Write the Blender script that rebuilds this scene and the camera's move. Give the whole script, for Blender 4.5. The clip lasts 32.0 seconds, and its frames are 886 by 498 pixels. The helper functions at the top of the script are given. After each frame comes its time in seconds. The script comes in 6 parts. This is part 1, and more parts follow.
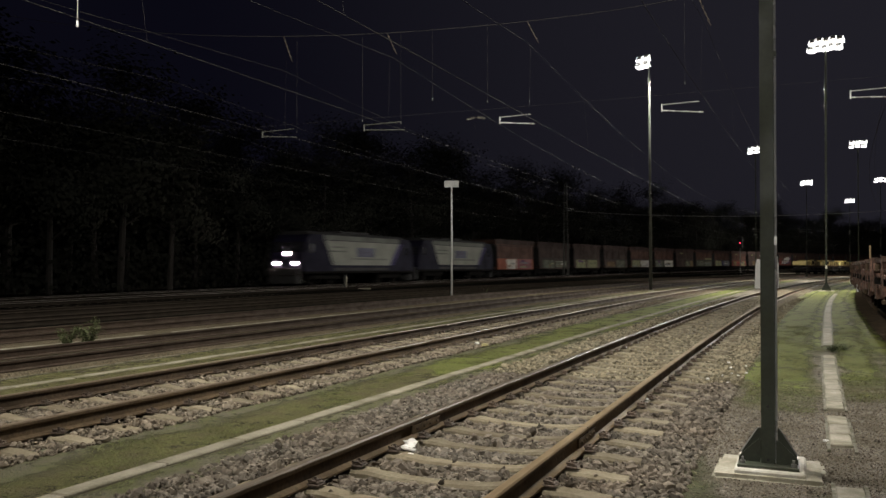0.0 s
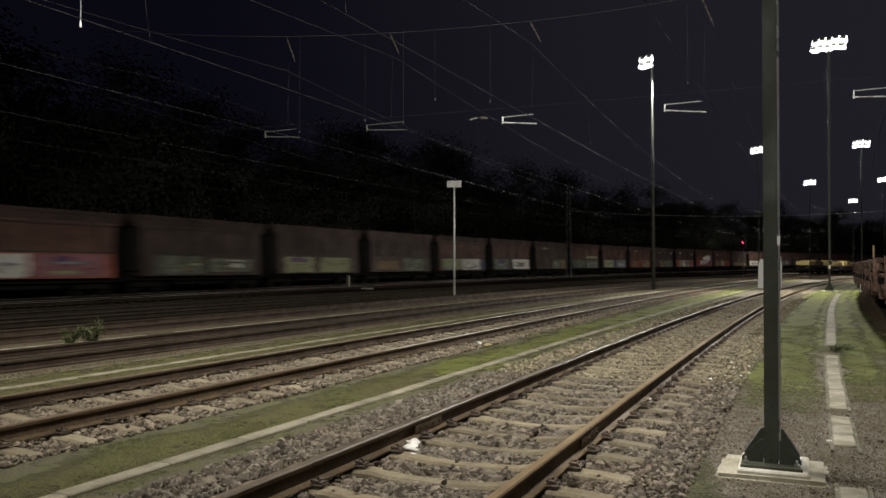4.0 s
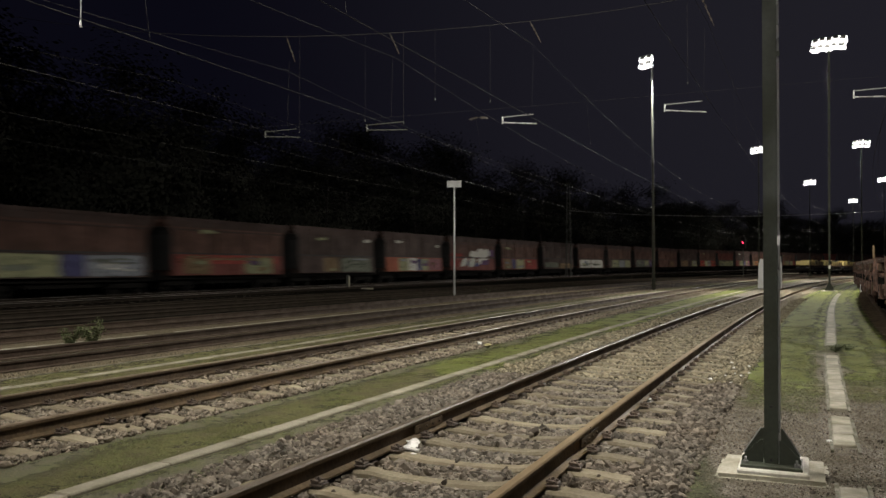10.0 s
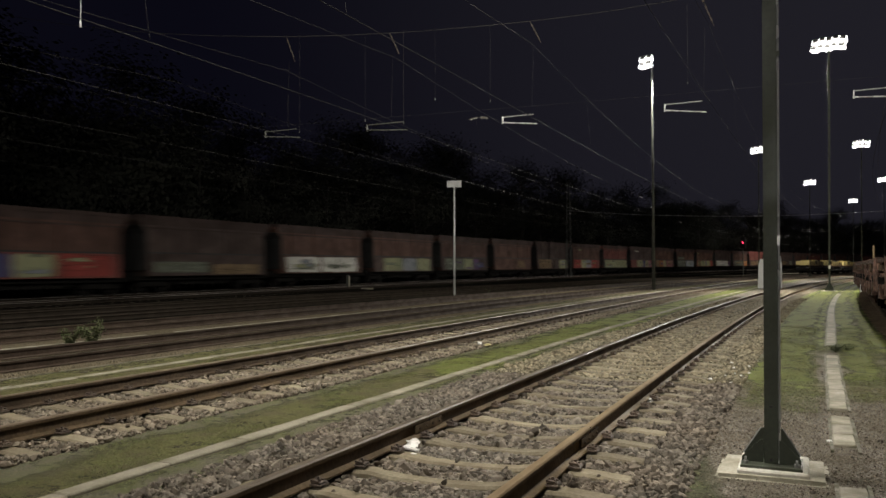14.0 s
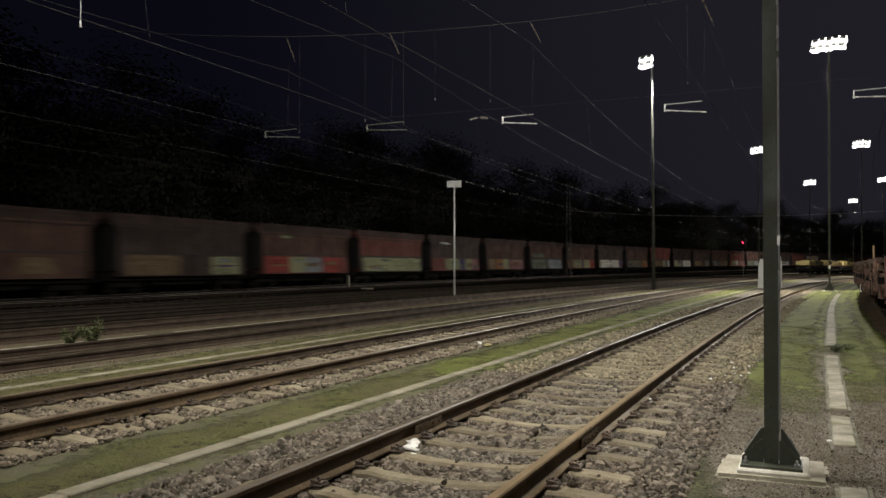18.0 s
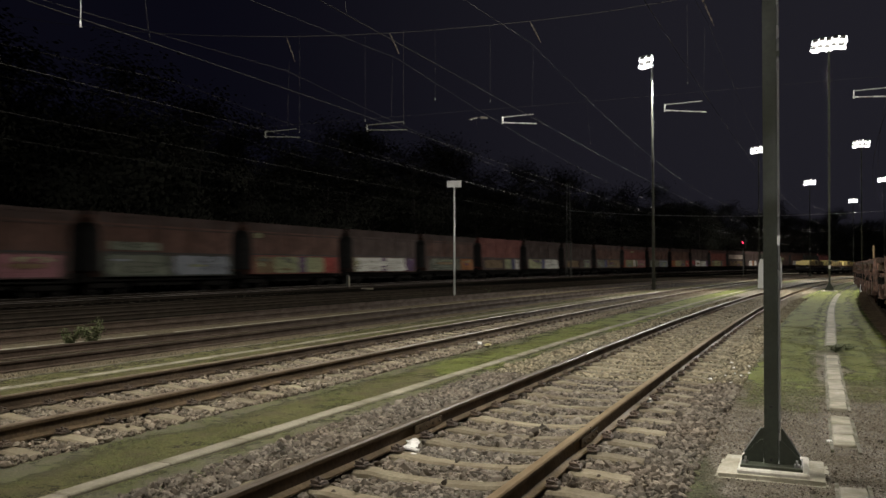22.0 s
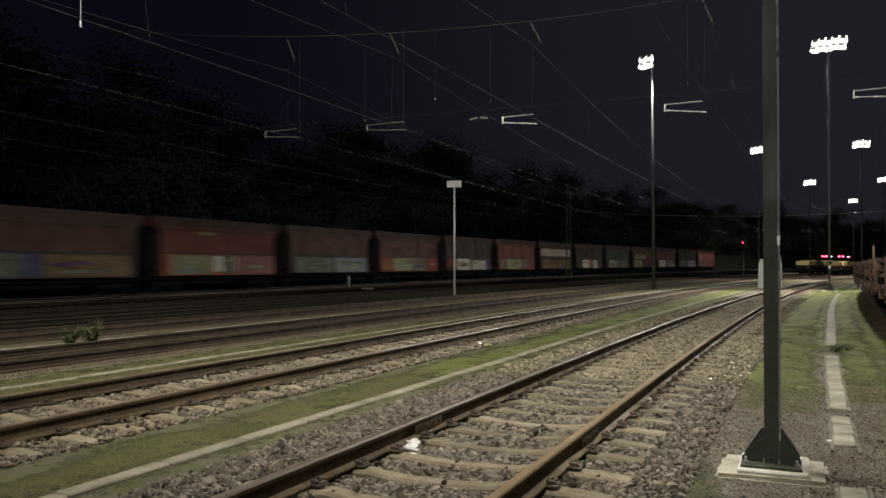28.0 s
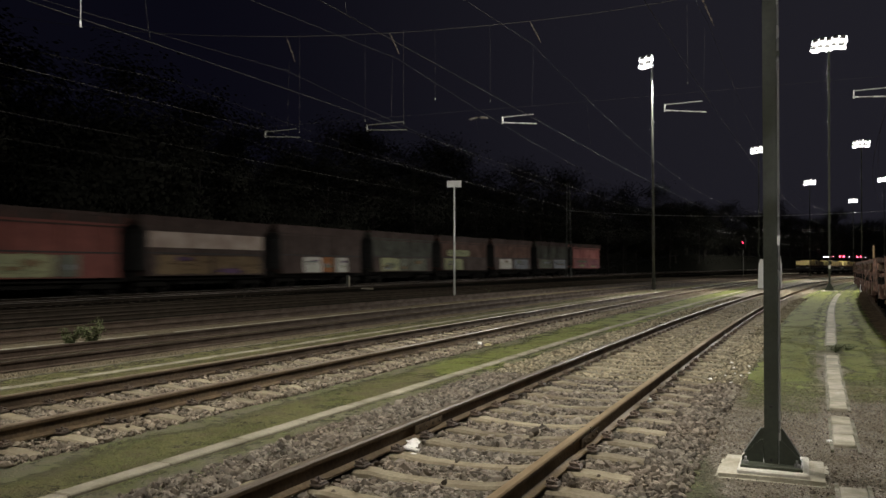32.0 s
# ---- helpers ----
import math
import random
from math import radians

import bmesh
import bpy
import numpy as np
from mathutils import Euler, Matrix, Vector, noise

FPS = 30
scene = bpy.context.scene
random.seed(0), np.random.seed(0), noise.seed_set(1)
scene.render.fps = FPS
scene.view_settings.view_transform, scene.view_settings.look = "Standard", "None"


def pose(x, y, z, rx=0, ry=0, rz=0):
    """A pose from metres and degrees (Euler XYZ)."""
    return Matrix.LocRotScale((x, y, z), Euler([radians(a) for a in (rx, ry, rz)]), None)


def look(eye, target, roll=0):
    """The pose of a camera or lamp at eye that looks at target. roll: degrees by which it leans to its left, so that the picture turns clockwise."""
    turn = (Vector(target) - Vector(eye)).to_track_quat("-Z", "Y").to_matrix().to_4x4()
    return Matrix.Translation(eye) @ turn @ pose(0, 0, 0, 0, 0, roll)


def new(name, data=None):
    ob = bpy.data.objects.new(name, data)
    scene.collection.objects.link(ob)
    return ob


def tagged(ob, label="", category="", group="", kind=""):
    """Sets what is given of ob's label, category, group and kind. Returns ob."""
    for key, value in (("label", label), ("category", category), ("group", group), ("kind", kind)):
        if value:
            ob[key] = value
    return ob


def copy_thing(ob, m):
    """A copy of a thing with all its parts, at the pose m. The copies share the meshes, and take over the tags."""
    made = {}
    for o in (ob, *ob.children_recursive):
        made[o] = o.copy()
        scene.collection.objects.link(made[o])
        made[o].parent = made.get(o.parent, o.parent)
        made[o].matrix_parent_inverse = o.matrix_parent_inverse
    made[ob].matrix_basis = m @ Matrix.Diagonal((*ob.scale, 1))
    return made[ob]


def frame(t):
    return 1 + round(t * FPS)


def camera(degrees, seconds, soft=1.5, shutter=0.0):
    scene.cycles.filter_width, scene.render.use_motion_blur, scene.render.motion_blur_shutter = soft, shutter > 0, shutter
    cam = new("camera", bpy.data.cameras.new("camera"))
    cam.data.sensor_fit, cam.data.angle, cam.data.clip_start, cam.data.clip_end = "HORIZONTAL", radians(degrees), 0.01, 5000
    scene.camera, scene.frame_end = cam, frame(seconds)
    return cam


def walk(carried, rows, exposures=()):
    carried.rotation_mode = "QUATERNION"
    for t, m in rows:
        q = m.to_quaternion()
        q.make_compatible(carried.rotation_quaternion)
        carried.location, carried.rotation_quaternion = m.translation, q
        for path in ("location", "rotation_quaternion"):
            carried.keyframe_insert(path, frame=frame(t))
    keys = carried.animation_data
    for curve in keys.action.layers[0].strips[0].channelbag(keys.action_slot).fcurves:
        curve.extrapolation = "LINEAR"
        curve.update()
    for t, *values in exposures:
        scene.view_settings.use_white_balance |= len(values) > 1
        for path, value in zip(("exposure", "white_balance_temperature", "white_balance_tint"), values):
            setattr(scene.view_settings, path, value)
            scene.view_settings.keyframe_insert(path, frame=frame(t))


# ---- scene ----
cam = camera(56.15, 32.0, soft=1.5, shutter=1.8)
EYE = Vector((3.249, -6.225, 1.525))


def heading(yaw, pitch=1.35):
    y, p = radians(yaw), radians(pitch)
    return EYE + 10 * Vector((-math.sin(y) * math.cos(p), math.cos(y) * math.cos(p), math.sin(p)))


walk(cam, [(t, look(EYE, heading(23.266 - d), -0.11)) for t, d in
           ((0.0, 0.185), (0.5, 0.125), (1.0, 0.072), (1.5, 0.025), (2.0, 0.0), (2.5, 0.0), (32.0, 0.0))],
     exposures=[(0.0, 0.0), (32.0, 0.0)])

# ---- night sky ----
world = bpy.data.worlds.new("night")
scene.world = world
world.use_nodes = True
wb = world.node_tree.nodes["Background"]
# dark blue night, with a broad pale glow added as the lens veil
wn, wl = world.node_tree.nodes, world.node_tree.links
veil = wn.new("ShaderNodeVectorMath")
veil.operation = "DOT_PRODUCT"
wl.new(wn.new("ShaderNodeTexCoord").outputs["Generated"], veil.inputs[0])
veil.inputs[1].default_value = Vector((math.sin(radians(24)) * math.cos(radians(14)), math.cos(radians(24)) * math.cos(radians(14)), math.sin(radians(14))))
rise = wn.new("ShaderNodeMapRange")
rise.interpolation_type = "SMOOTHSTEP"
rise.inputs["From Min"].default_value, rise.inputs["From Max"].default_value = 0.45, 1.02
wl.new(veil.outputs["Value"], rise.inputs["Value"])
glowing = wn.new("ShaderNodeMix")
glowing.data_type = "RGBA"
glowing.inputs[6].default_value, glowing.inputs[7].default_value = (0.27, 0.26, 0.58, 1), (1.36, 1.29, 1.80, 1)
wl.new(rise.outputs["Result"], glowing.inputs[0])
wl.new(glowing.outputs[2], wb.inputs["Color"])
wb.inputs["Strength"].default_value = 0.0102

# ---- yard floodlights: one beam under every lamp head ----
# the second lamp is a guess, added just out of view on the left
LAMPS = [(3.03, 0.66, 16.4), (-6.7, 1.5, 16.0), (5.03, 55.0, 16.4), (-6.24, 53.4, 16.0), (-1.5, 104.9, 16.2), (10.0, 104.5, 16.2),
         (4.8, 151.0, 16.2), (16.2, 150.8, 16.2), (14.0, 197.6, 16.2), (2.6, -50.0, 16.4)]
BEAM = 9800.0
STRONG = (1.37, 0.76, 3.83, 0.71, 1.22, 3.22, 1.6, 1.58, 2.2, 3.9)
SPREAD = (144,) * 9 + (102,)
TILT = ((45, -7), (34, -27), (-51, -24), (-4, 6), (8, 1), (-36, 6), (31, -12), (-21, 20), (40, 24), (60, -30))
for (lx, ly, lz), strong, (ax, ay), spread in zip(LAMPS, STRONG, TILT, SPREAD):
    beam = bpy.data.lights.new("floodlight_beam", "SPOT")
    beam.energy, beam.color = BEAM * strong, (1.0, 0.955, 0.875)
    beam.spot_size, beam.spot_blend, beam.shadow_soft_size = radians(spread), 0.6, 0.14
    new("floodlight_beam", beam).matrix_world = pose(lx, ly + (0.5 if 1.0 < ly else 0.0), lz - 0.85, ax, ay)


# ---- materials ----
def nodes_of(name):
    m = bpy.data.materials.new(name)
    m.use_nodes = True
    t = m.node_tree
    return m, t, t.nodes["Principled BSDF"]


def mix_rgb(t, fac, a, b):
    n = t.nodes.new("ShaderNodeMix")
    n.data_type = "RGBA"
    for socket, value in ((n.inputs[0], fac), (n.inputs[6], a), (n.inputs[7], b)):
        if isinstance(value, (int, float)):
            socket.default_value = value
        elif isinstance(value, tuple):
            socket.default_value = (*value, 1)
        else:
            t.links.new(value, socket)
    return n.outputs[2]


def noise_at(t, vec, scale, detail=4, lo=0.35, hi=0.65):
    n = t.nodes.new("ShaderNodeTexNoise")
    n.inputs["Scale"].default_value, n.inputs["Detail"].default_value = scale, detail
    t.links.new(vec, n.inputs["Vector"])
    r = t.nodes.new("ShaderNodeMapRange")
    r.inputs["From Min"].default_value, r.inputs["From Max"].default_value = lo, hi
    t.links.new(n.outputs["Fac"], r.inputs["Value"])
    return r.outputs["Result"]


def surface(name, base, second, third=None, fine=30.0, coarse=2.0, rough=0.8, metal=0.0, bump=0.3, depth=0.01, vary=0.0, stretch=(1, 1, 1), third_amount=0.6, island=0.0, spec=0.4):
    """Colour in two scales of grain, stains of a third colour, fine relief."""
    m, t, p = nodes_of(name)
    co = t.nodes.new("ShaderNodeTexCoord").outputs["Object"]
    mp = t.nodes.new("ShaderNodeMapping")
    mp.inputs["Scale"].default_value = stretch
    t.links.new(co, mp.inputs["Vector"])
    vec = mp.outputs["Vector"]
    if vary:
        info = t.nodes.new("ShaderNodeObjectInfo")
        add = t.nodes.new("ShaderNodeVectorMath")
        add.operation = "MULTIPLY_ADD"
        t.links.new(info.outputs["Random"], add.inputs[0])
        add.inputs[1].default_value = (37, 17, 29)
        t.links.new(vec, add.inputs[2])
        vec = add.outputs[0]
    grain = noise_at(t, vec, fine, 6, 0.3, 0.7)
    stain = noise_at(t, vec, coarse, 4, 0.38, 0.66)
    col = mix_rgb(t, grain, base, second)
    if third:
        k = t.nodes.new("ShaderNodeMath")
        k.operation = "MULTIPLY"
        k.inputs[1].default_value = third_amount
        t.links.new(stain, k.inputs[0])
        col = mix_rgb(t, k.outputs[0], col, third)
    for amount, source in ((vary, ("ShaderNodeObjectInfo", "Random")), (island, ("ShaderNodeNewGeometry", "Random Per Island"))):
        if amount:
            h = t.nodes.new("ShaderNodeHueSaturation")
            r = t.nodes.new("ShaderNodeMapRange")
            t.links.new(t.nodes.new(source[0]).outputs[source[1]], r.inputs["Value"])
            r.inputs["To Min"].default_value, r.inputs["To Max"].default_value = 1 - amount, 1 + amount
            t.links.new(r.outputs["Result"], h.inputs["Value"])
            t.links.new(col, h.inputs["Color"])
            col = h.outputs["Color"]
    t.links.new(col, p.inputs["Base Color"])
    p.inputs["Roughness"].default_value, p.inputs["Metallic"].default_value = rough, metal
    p.inputs["Specular IOR Level"].default_value = spec
    rr = t.nodes.new("ShaderNodeMapRange")
    rr.inputs["To Min"].default_value, rr.inputs["To Max"].default_value = max(0.05, rough - 0.12), min(1, rough + 0.12)
    t.links.new(stain, rr.inputs["Value"])
    t.links.new(rr.outputs["Result"], p.inputs["Roughness"])
    if bump:
        b = t.nodes.new("ShaderNodeBump")
        b.inputs["Strength"].default_value, b.inputs["Distance"].default_value = bump, depth
        t.links.new(grain, b.inputs["Height"])
        t.links.new(b.outputs["Normal"], p.inputs["Normal"])
    return m


def glow(name, colour, strength):
    m, t, p = nodes_of(name)
    p.inputs["Base Color"].default_value = (*colour, 1)
    p.inputs["Emission Color"].default_value = (*colour, 1)
    p.inputs["Emission Strength"].default_value = strength
    return m


M = {}
M["ground"] = surface("ground_cinder_dirt", (0.022, 0.020, 0.016), (0.27, 0.236, 0.19), (0.075, 0.066, 0.042), fine=48, coarse=2.4, rough=0.95, bump=1.0, depth=0.012, third_amount=0.65, spec=0.08)
M["turf"] = surface("mossy_turf", (0.058, 0.060, 0.022), (0.150, 0.146, 0.062), (0.098, 0.082, 0.052), fine=42, coarse=3.2, rough=0.95, bump=1.0, depth=0.025, third_amount=0.75, spec=0.05)
M["turf_green"] = surface("green_turf", (0.070, 0.086, 0.020), (0.146, 0.164, 0.044), (0.104, 0.100, 0.042), fine=42, coarse=2.6, rough=0.95, bump=0.35, depth=0.02, third_amount=0.65, spec=0.05)
M["mould"] = surface("grey_soil", (0.064, 0.060, 0.040), (0.142, 0.130, 0.092), (0.098, 0.104, 0.044), fine=70, coarse=4, rough=0.95, bump=0.8, depth=0.015, third_amount=0.7, spec=0.05)
M["moss"] = surface("moss_and_shade", (0.036, 0.042, 0.018), (0.085, 0.088, 0.038), (0.05, 0.046, 0.034), fine=22, coarse=5, rough=0.95, bump=1.0, depth=0.015, third_amount=0.6, spec=0.08)
M["blade"] = surface("grass_blade", (0.066, 0.078, 0.024), (0.112, 0.122, 0.044), (0.115, 0.102, 0.052), fine=9, coarse=0.8, rough=0.8, bump=0, island=0.5, third_amount=0.6, spec=0.08)
M["stone"] = surface("ballast_stone", (0.074, 0.065, 0.053), (0.186, 0.163, 0.131), (0.145, 0.108, 0.075), fine=14, coarse=0.8, rough=0.9, bump=0.3, island=0.55, third_amount=0.35, spec=0.08)
M["stone_warm"] = surface("ballast_stone_warm", (0.095, 0.080, 0.061), (0.225, 0.194, 0.148), (0.15, 0.112, 0.076), fine=14, coarse=0.8, rough=0.9, bump=0.3, island=0.6, third_amount=0.35, spec=0.08)
M["stone_mossy"] = surface("mossy_ballast_stone", (0.112, 0.098, 0.067), (0.266, 0.237, 0.163), (0.177, 0.137, 0.084), fine=14, coarse=0.8, rough=0.9, bump=0.3, island=0.6, third_amount=0.35, spec=0.08)
M["bed"] = surface("ballast_bed", (0.060, 0.052, 0.041), (0.21, 0.182, 0.14), (0.15, 0.115, 0.072), fine=34, coarse=1.0, rough=0.95, bump=1.0, depth=0.03, third_amount=0.4, spec=0.08)
M["bed_mid"] = surface("brown_dirt_bed", (0.046, 0.038, 0.026), (0.185, 0.154, 0.104), (0.085, 0.072, 0.048), fine=30, coarse=0.9, rough=0.95, bump=1.0, depth=0.03, third_amount=0.5, spec=0.0)
# near-black bed: the dark of the far, unlit ground is put into its colour
M["bed_shade"] = surface("shade_dark_bed", (0.0045, 0.0043, 0.0035), (0.015, 0.0138, 0.0108), (0.009, 0.0085, 0.0062), fine=30, coarse=0.5, rough=0.95, bump=1.0, depth=0.03, third_amount=0.6, spec=0.0)
M["sleeper"] = surface("sleeper_concrete", (0.150, 0.128, 0.086), (0.230, 0.200, 0.138), (0.105, 0.084, 0.055), fine=40, coarse=3.5, rough=0.9, bump=0.3, depth=0.004, vary=0.22, third_amount=0.7, spec=0.08)
M["sleeper_wood"] = surface("sleeper_timber", (0.06, 0.045, 0.03), (0.13, 0.10, 0.07), (0.04, 0.03, 0.022), fine=24, coarse=3, rough=0.9, vary=0.2, spec=0.0)
M["rail_side"] = surface("rail_rust", (0.090, 0.062, 0.030), (0.17, 0.120, 0.062), (0.055, 0.038, 0.020), fine=35, coarse=1.6, rough=0.75, metal=0.25, bump=0.25, depth=0.003, third_amount=0.7, spec=0.08)
M["rail_top"] = surface("rail_running_steel", (0.125, 0.098, 0.071), (0.19, 0.156, 0.118), (0.09, 0.068, 0.046), fine=30, coarse=2, rough=0.42, metal=0.5, spec=0.35, bump=0.05, depth=0.001, stretch=(1, 0.15, 1))
M["rail_dull"] = surface("rail_dull_steel", (0.10, 0.073, 0.045), (0.17, 0.13, 0.085), (0.08, 0.055, 0.035), fine=30, coarse=2, rough=0.62, metal=0.25, spec=0.25, bump=0.05, depth=0.001, stretch=(1, 0.15, 1))
M["rail_brown"] = surface("rail_brown_rust", (0.15, 0.108, 0.060), (0.23, 0.172, 0.10), (0.11, 0.075, 0.04), fine=30, coarse=2, rough=0.8, metal=0.0, spec=0.12, bump=0.08, depth=0.001, stretch=(1, 0.15, 1))
M["rail_side_dark"] = surface("rail_dark_side", (0.048, 0.034, 0.022), (0.095, 0.068, 0.044), (0.03, 0.022, 0.015), fine=30, coarse=2, rough=0.8, metal=0.1, bump=0.2, depth=0.003, spec=0.08)
M["rail_side_mid"] = surface("rail_brown_side", (0.080, 0.056, 0.034), (0.145, 0.104, 0.062), (0.052, 0.038, 0.024), fine=30, coarse=2, rough=0.8, metal=0.1, bump=0.2, depth=0.003, spec=0.08)
M["rail_dark"] = surface("rail_dark_rust", (0.035, 0.024, 0.017), (0.07, 0.05, 0.036), (0.025, 0.018, 0.013), fine=30, coarse=2, rough=0.8, metal=0.0, bump=0.08, depth=0.001, spec=0.08)
M["rail_worn"] = surface("rail_worn_dark_top", (0.030, 0.024, 0.019), (0.055, 0.044, 0.034), (0.022, 0.018, 0.014), fine=30, coarse=2, rough=0.7, metal=0.0, bump=0.02, depth=0.001, spec=0.0)
# rail and sleeper colours darkened to sit in that same painted shade
M["rail_shade"] = surface("shade_dark_rail_rust", (0.016, 0.013, 0.010), (0.032, 0.026, 0.020), (0.012, 0.010, 0.008), fine=30, coarse=2, rough=0.8, metal=0.0, bump=0.08, depth=0.001, spec=0.0)
M["sleeper_shade"] = surface("shade_dark_sleeper", (0.010, 0.009, 0.007), (0.026, 0.022, 0.017), None, fine=24, rough=0.95, vary=0.2, spec=0.0)
M["rail_bright"] = surface("rail_polished_steel", (0.25, 0.23, 0.21), (0.34, 0.32, 0.30), (0.2, 0.16, 0.13), fine=30, coarse=2, rough=0.42, metal=0.85, bump=0.03, depth=0.001, stretch=(1, 0.15, 1))
M["clip"] = surface("fastening_iron", (0.040, 0.028, 0.020), (0.105, 0.075, 0.052), None, fine=60, rough=0.75, metal=0.3, bump=0.4, depth=0.004, vary=0.3)
M["kerb"] = surface("kerb_concrete", (0.19, 0.172, 0.128), (0.275, 0.248, 0.192), (0.115, 0.105, 0.066), fine=45, coarse=3.2, rough=0.92, bump=0.4, depth=0.004, vary=0.16, third_amount=0.75, spec=0.08)
M["trough"] = surface("stained_trough_concrete", (0.23, 0.21, 0.165), (0.34, 0.312, 0.252), (0.16, 0.150, 0.105), fine=40, coarse=5, rough=0.92, bump=0.5, depth=0.005, vary=0.2, third_amount=0.85, spec=0.08)
M["trough_wall"] = surface("buried_trough_wall", (0.10, 0.092, 0.072), (0.24, 0.22, 0.18), (0.07, 0.07, 0.04), fine=40, coarse=6, rough=0.92, bump=0.5, depth=0.005, third_amount=0.9, spec=0.08)
M["foundation"] = surface("foundation_concrete", (0.29, 0.268, 0.205), (0.40, 0.375, 0.305), (0.18, 0.165, 0.115), fine=38, coarse=4, rough=0.9, bump=0.5, depth=0.006, third_amount=0.7, spec=0.08)
M["plinth"] = surface("whitewashed_plinth", (0.43, 0.41, 0.35), (0.62, 0.60, 0.54), (0.28, 0.25, 0.18), fine=30, coarse=5, rough=0.85, bump=0.5, depth=0.006, third_amount=0.6)
M["green"] = surface("dark_green_paint", (0.020, 0.027, 0.015), (0.034, 0.042, 0.024), (0.040, 0.040, 0.024), fine=30, coarse=3, rough=0.6, metal=0.0, bump=0.1, depth=0.002, third_amount=0.5)
M["zinc"] = surface("galvanised_steel", (0.28, 0.28, 0.27), (0.42, 0.42, 0.40), (0.18, 0.18, 0.165), fine=24, coarse=4, rough=0.5, metal=0.6, bump=0.1, depth=0.002)
M["pole"] = surface("grey_green_pole", (0.050, 0.052, 0.044), (0.084, 0.086, 0.074), (0.038, 0.038, 0.031), fine=20, coarse=3, rough=0.7, metal=0.0, bump=0.1, depth=0.002)
M["white"] = surface("white_enamel", (0.80, 0.79, 0.76), (0.88, 0.87, 0.84), (0.7, 0.68, 0.62), fine=20, coarse=4, rough=0.4, bump=0.03, third_amount=0.35)
M["signgrey"] = surface("sign_face", (0.48, 0.48, 0.46), (0.58, 0.58, 0.55), (0.40, 0.40, 0.37), fine=14, coarse=4, rough=0.5, bump=0.05)
M["wire"] = surface("copper_wire", (0.024, 0.023, 0.021), (0.042, 0.040, 0.036), (0.018, 0.017, 0.016), fine=12, coarse=1, rough=0.75, spec=0.15, metal=0.0, bump=0)
M["tube"] = surface("aluminium_tube", (0.55, 0.55, 0.54), (0.68, 0.68, 0.66), (0.4, 0.4, 0.38), fine=20, coarse=4, rough=0.35, metal=0.6, bump=0)
M["insulator"] = surface("brown_porcelain", (0.035, 0.028, 0.022), (0.065, 0.052, 0.042), None, fine=20, rough=0.55, bump=0, spec=0.15)
M["lens"] = glow("floodlight_lens", (1.0, 0.97, 0.95), 5.0)
M["bark"] = surface("bark", (0.018, 0.016, 0.013), (0.036, 0.031, 0.026), None, fine=12, rough=0.95, bump=0.5)
M["leaf"] = surface("dark_foliage", (0.028, 0.029, 0.023), (0.038, 0.039, 0.031), (0.035, 0.033, 0.027), fine=6, coarse=0.6, rough=0.9, bump=0, island=0.1, spec=0.0)
# leaf colour lowered to hold the shade under the trees
M["shade_leaf"] = surface("shade_dark_leaf", (0.016, 0.016, 0.013), (0.024, 0.024, 0.019), None, fine=6, rough=0.95, bump=0, island=0.15, spec=0.0)
M["bush"] = surface("weed_leaf", (0.056, 0.070, 0.030), (0.084, 0.098, 0.044), (0.072, 0.074, 0.040), fine=12, coarse=3, rough=0.8, bump=0, island=0.35, spec=0.08)
M["paper"] = surface("white_plastic_litter", (0.58, 0.565, 0.53), (0.68, 0.67, 0.64), (0.46, 0.43, 0.37), fine=30, coarse=9, rough=0.5, bump=0.2, depth=0.004, third_amount=0.4)
M["yellow_litter"] = surface("yellow_litter", (0.28, 0.24, 0.095), (0.37, 0.32, 0.14), (0.22, 0.19, 0.09), fine=30, coarse=9, rough=0.7)
M["rust_wagon"] = surface("rusty_wagon_paint", (0.034, 0.018, 0.013), (0.165, 0.086, 0.058), (0.032, 0.020, 0.015), fine=13, coarse=3.4, rough=0.8, bump=0.3, depth=0.006, vary=0.1)
# running gear: the shade beneath the vehicles is painted into this near-black
M["under"] = surface("shade_dark_running_gear", (0.006, 0.0055, 0.005), (0.012, 0.011, 0.010), None, fine=14, rough=0.95, metal=0.0, bump=0.3, spec=0.03)
M["yellow"] = surface("rail_vehicle_yellow", (0.20, 0.145, 0.040), (0.27, 0.20, 0.060), (0.13, 0.095, 0.035), fine=5, coarse=1, rough=0.5, bump=0.05)
M["cream"] = surface("rail_vehicle_cream", (0.36, 0.29, 0.11), (0.44, 0.36, 0.15), None, fine=5, rough=0.5, bump=0.05)
M["dark_glass"] = surface("dark_glass", (0.012, 0.012, 0.014), (0.02, 0.02, 0.024), None, fine=2, rough=0.12, bump=0, spec=0.6)
M["black"] = surface("plain_black", (0.012, 0.012, 0.012), (0.024, 0.023, 0.022), None, fine=8, rough=0.8, bump=0.1)
M["red_light"] = glow("red_signal_light", (1.0, 0.03, 0.08), 9.0)
M["tail_light"] = glow("tail_light", (1.0, 0.05, 0.10), 20.0)
M["head_light"] = glow("car_head_light", (1.0, 0.85, 0.95), 25.0)
M["loco_light"] = glow("locomotive_head_light", (1.0, 0.84, 0.76), 220.0)
M["asphalt"] = surface("asphalt", (0.04, 0.04, 0.04), (0.065, 0.063, 0.06), None, fine=20, rough=0.9, bump=0.2)
M["car_paint"] = surface("car_paint", (0.05, 0.05, 0.055), (0.07, 0.07, 0.075), None, fine=3, rough=0.3, bump=0)


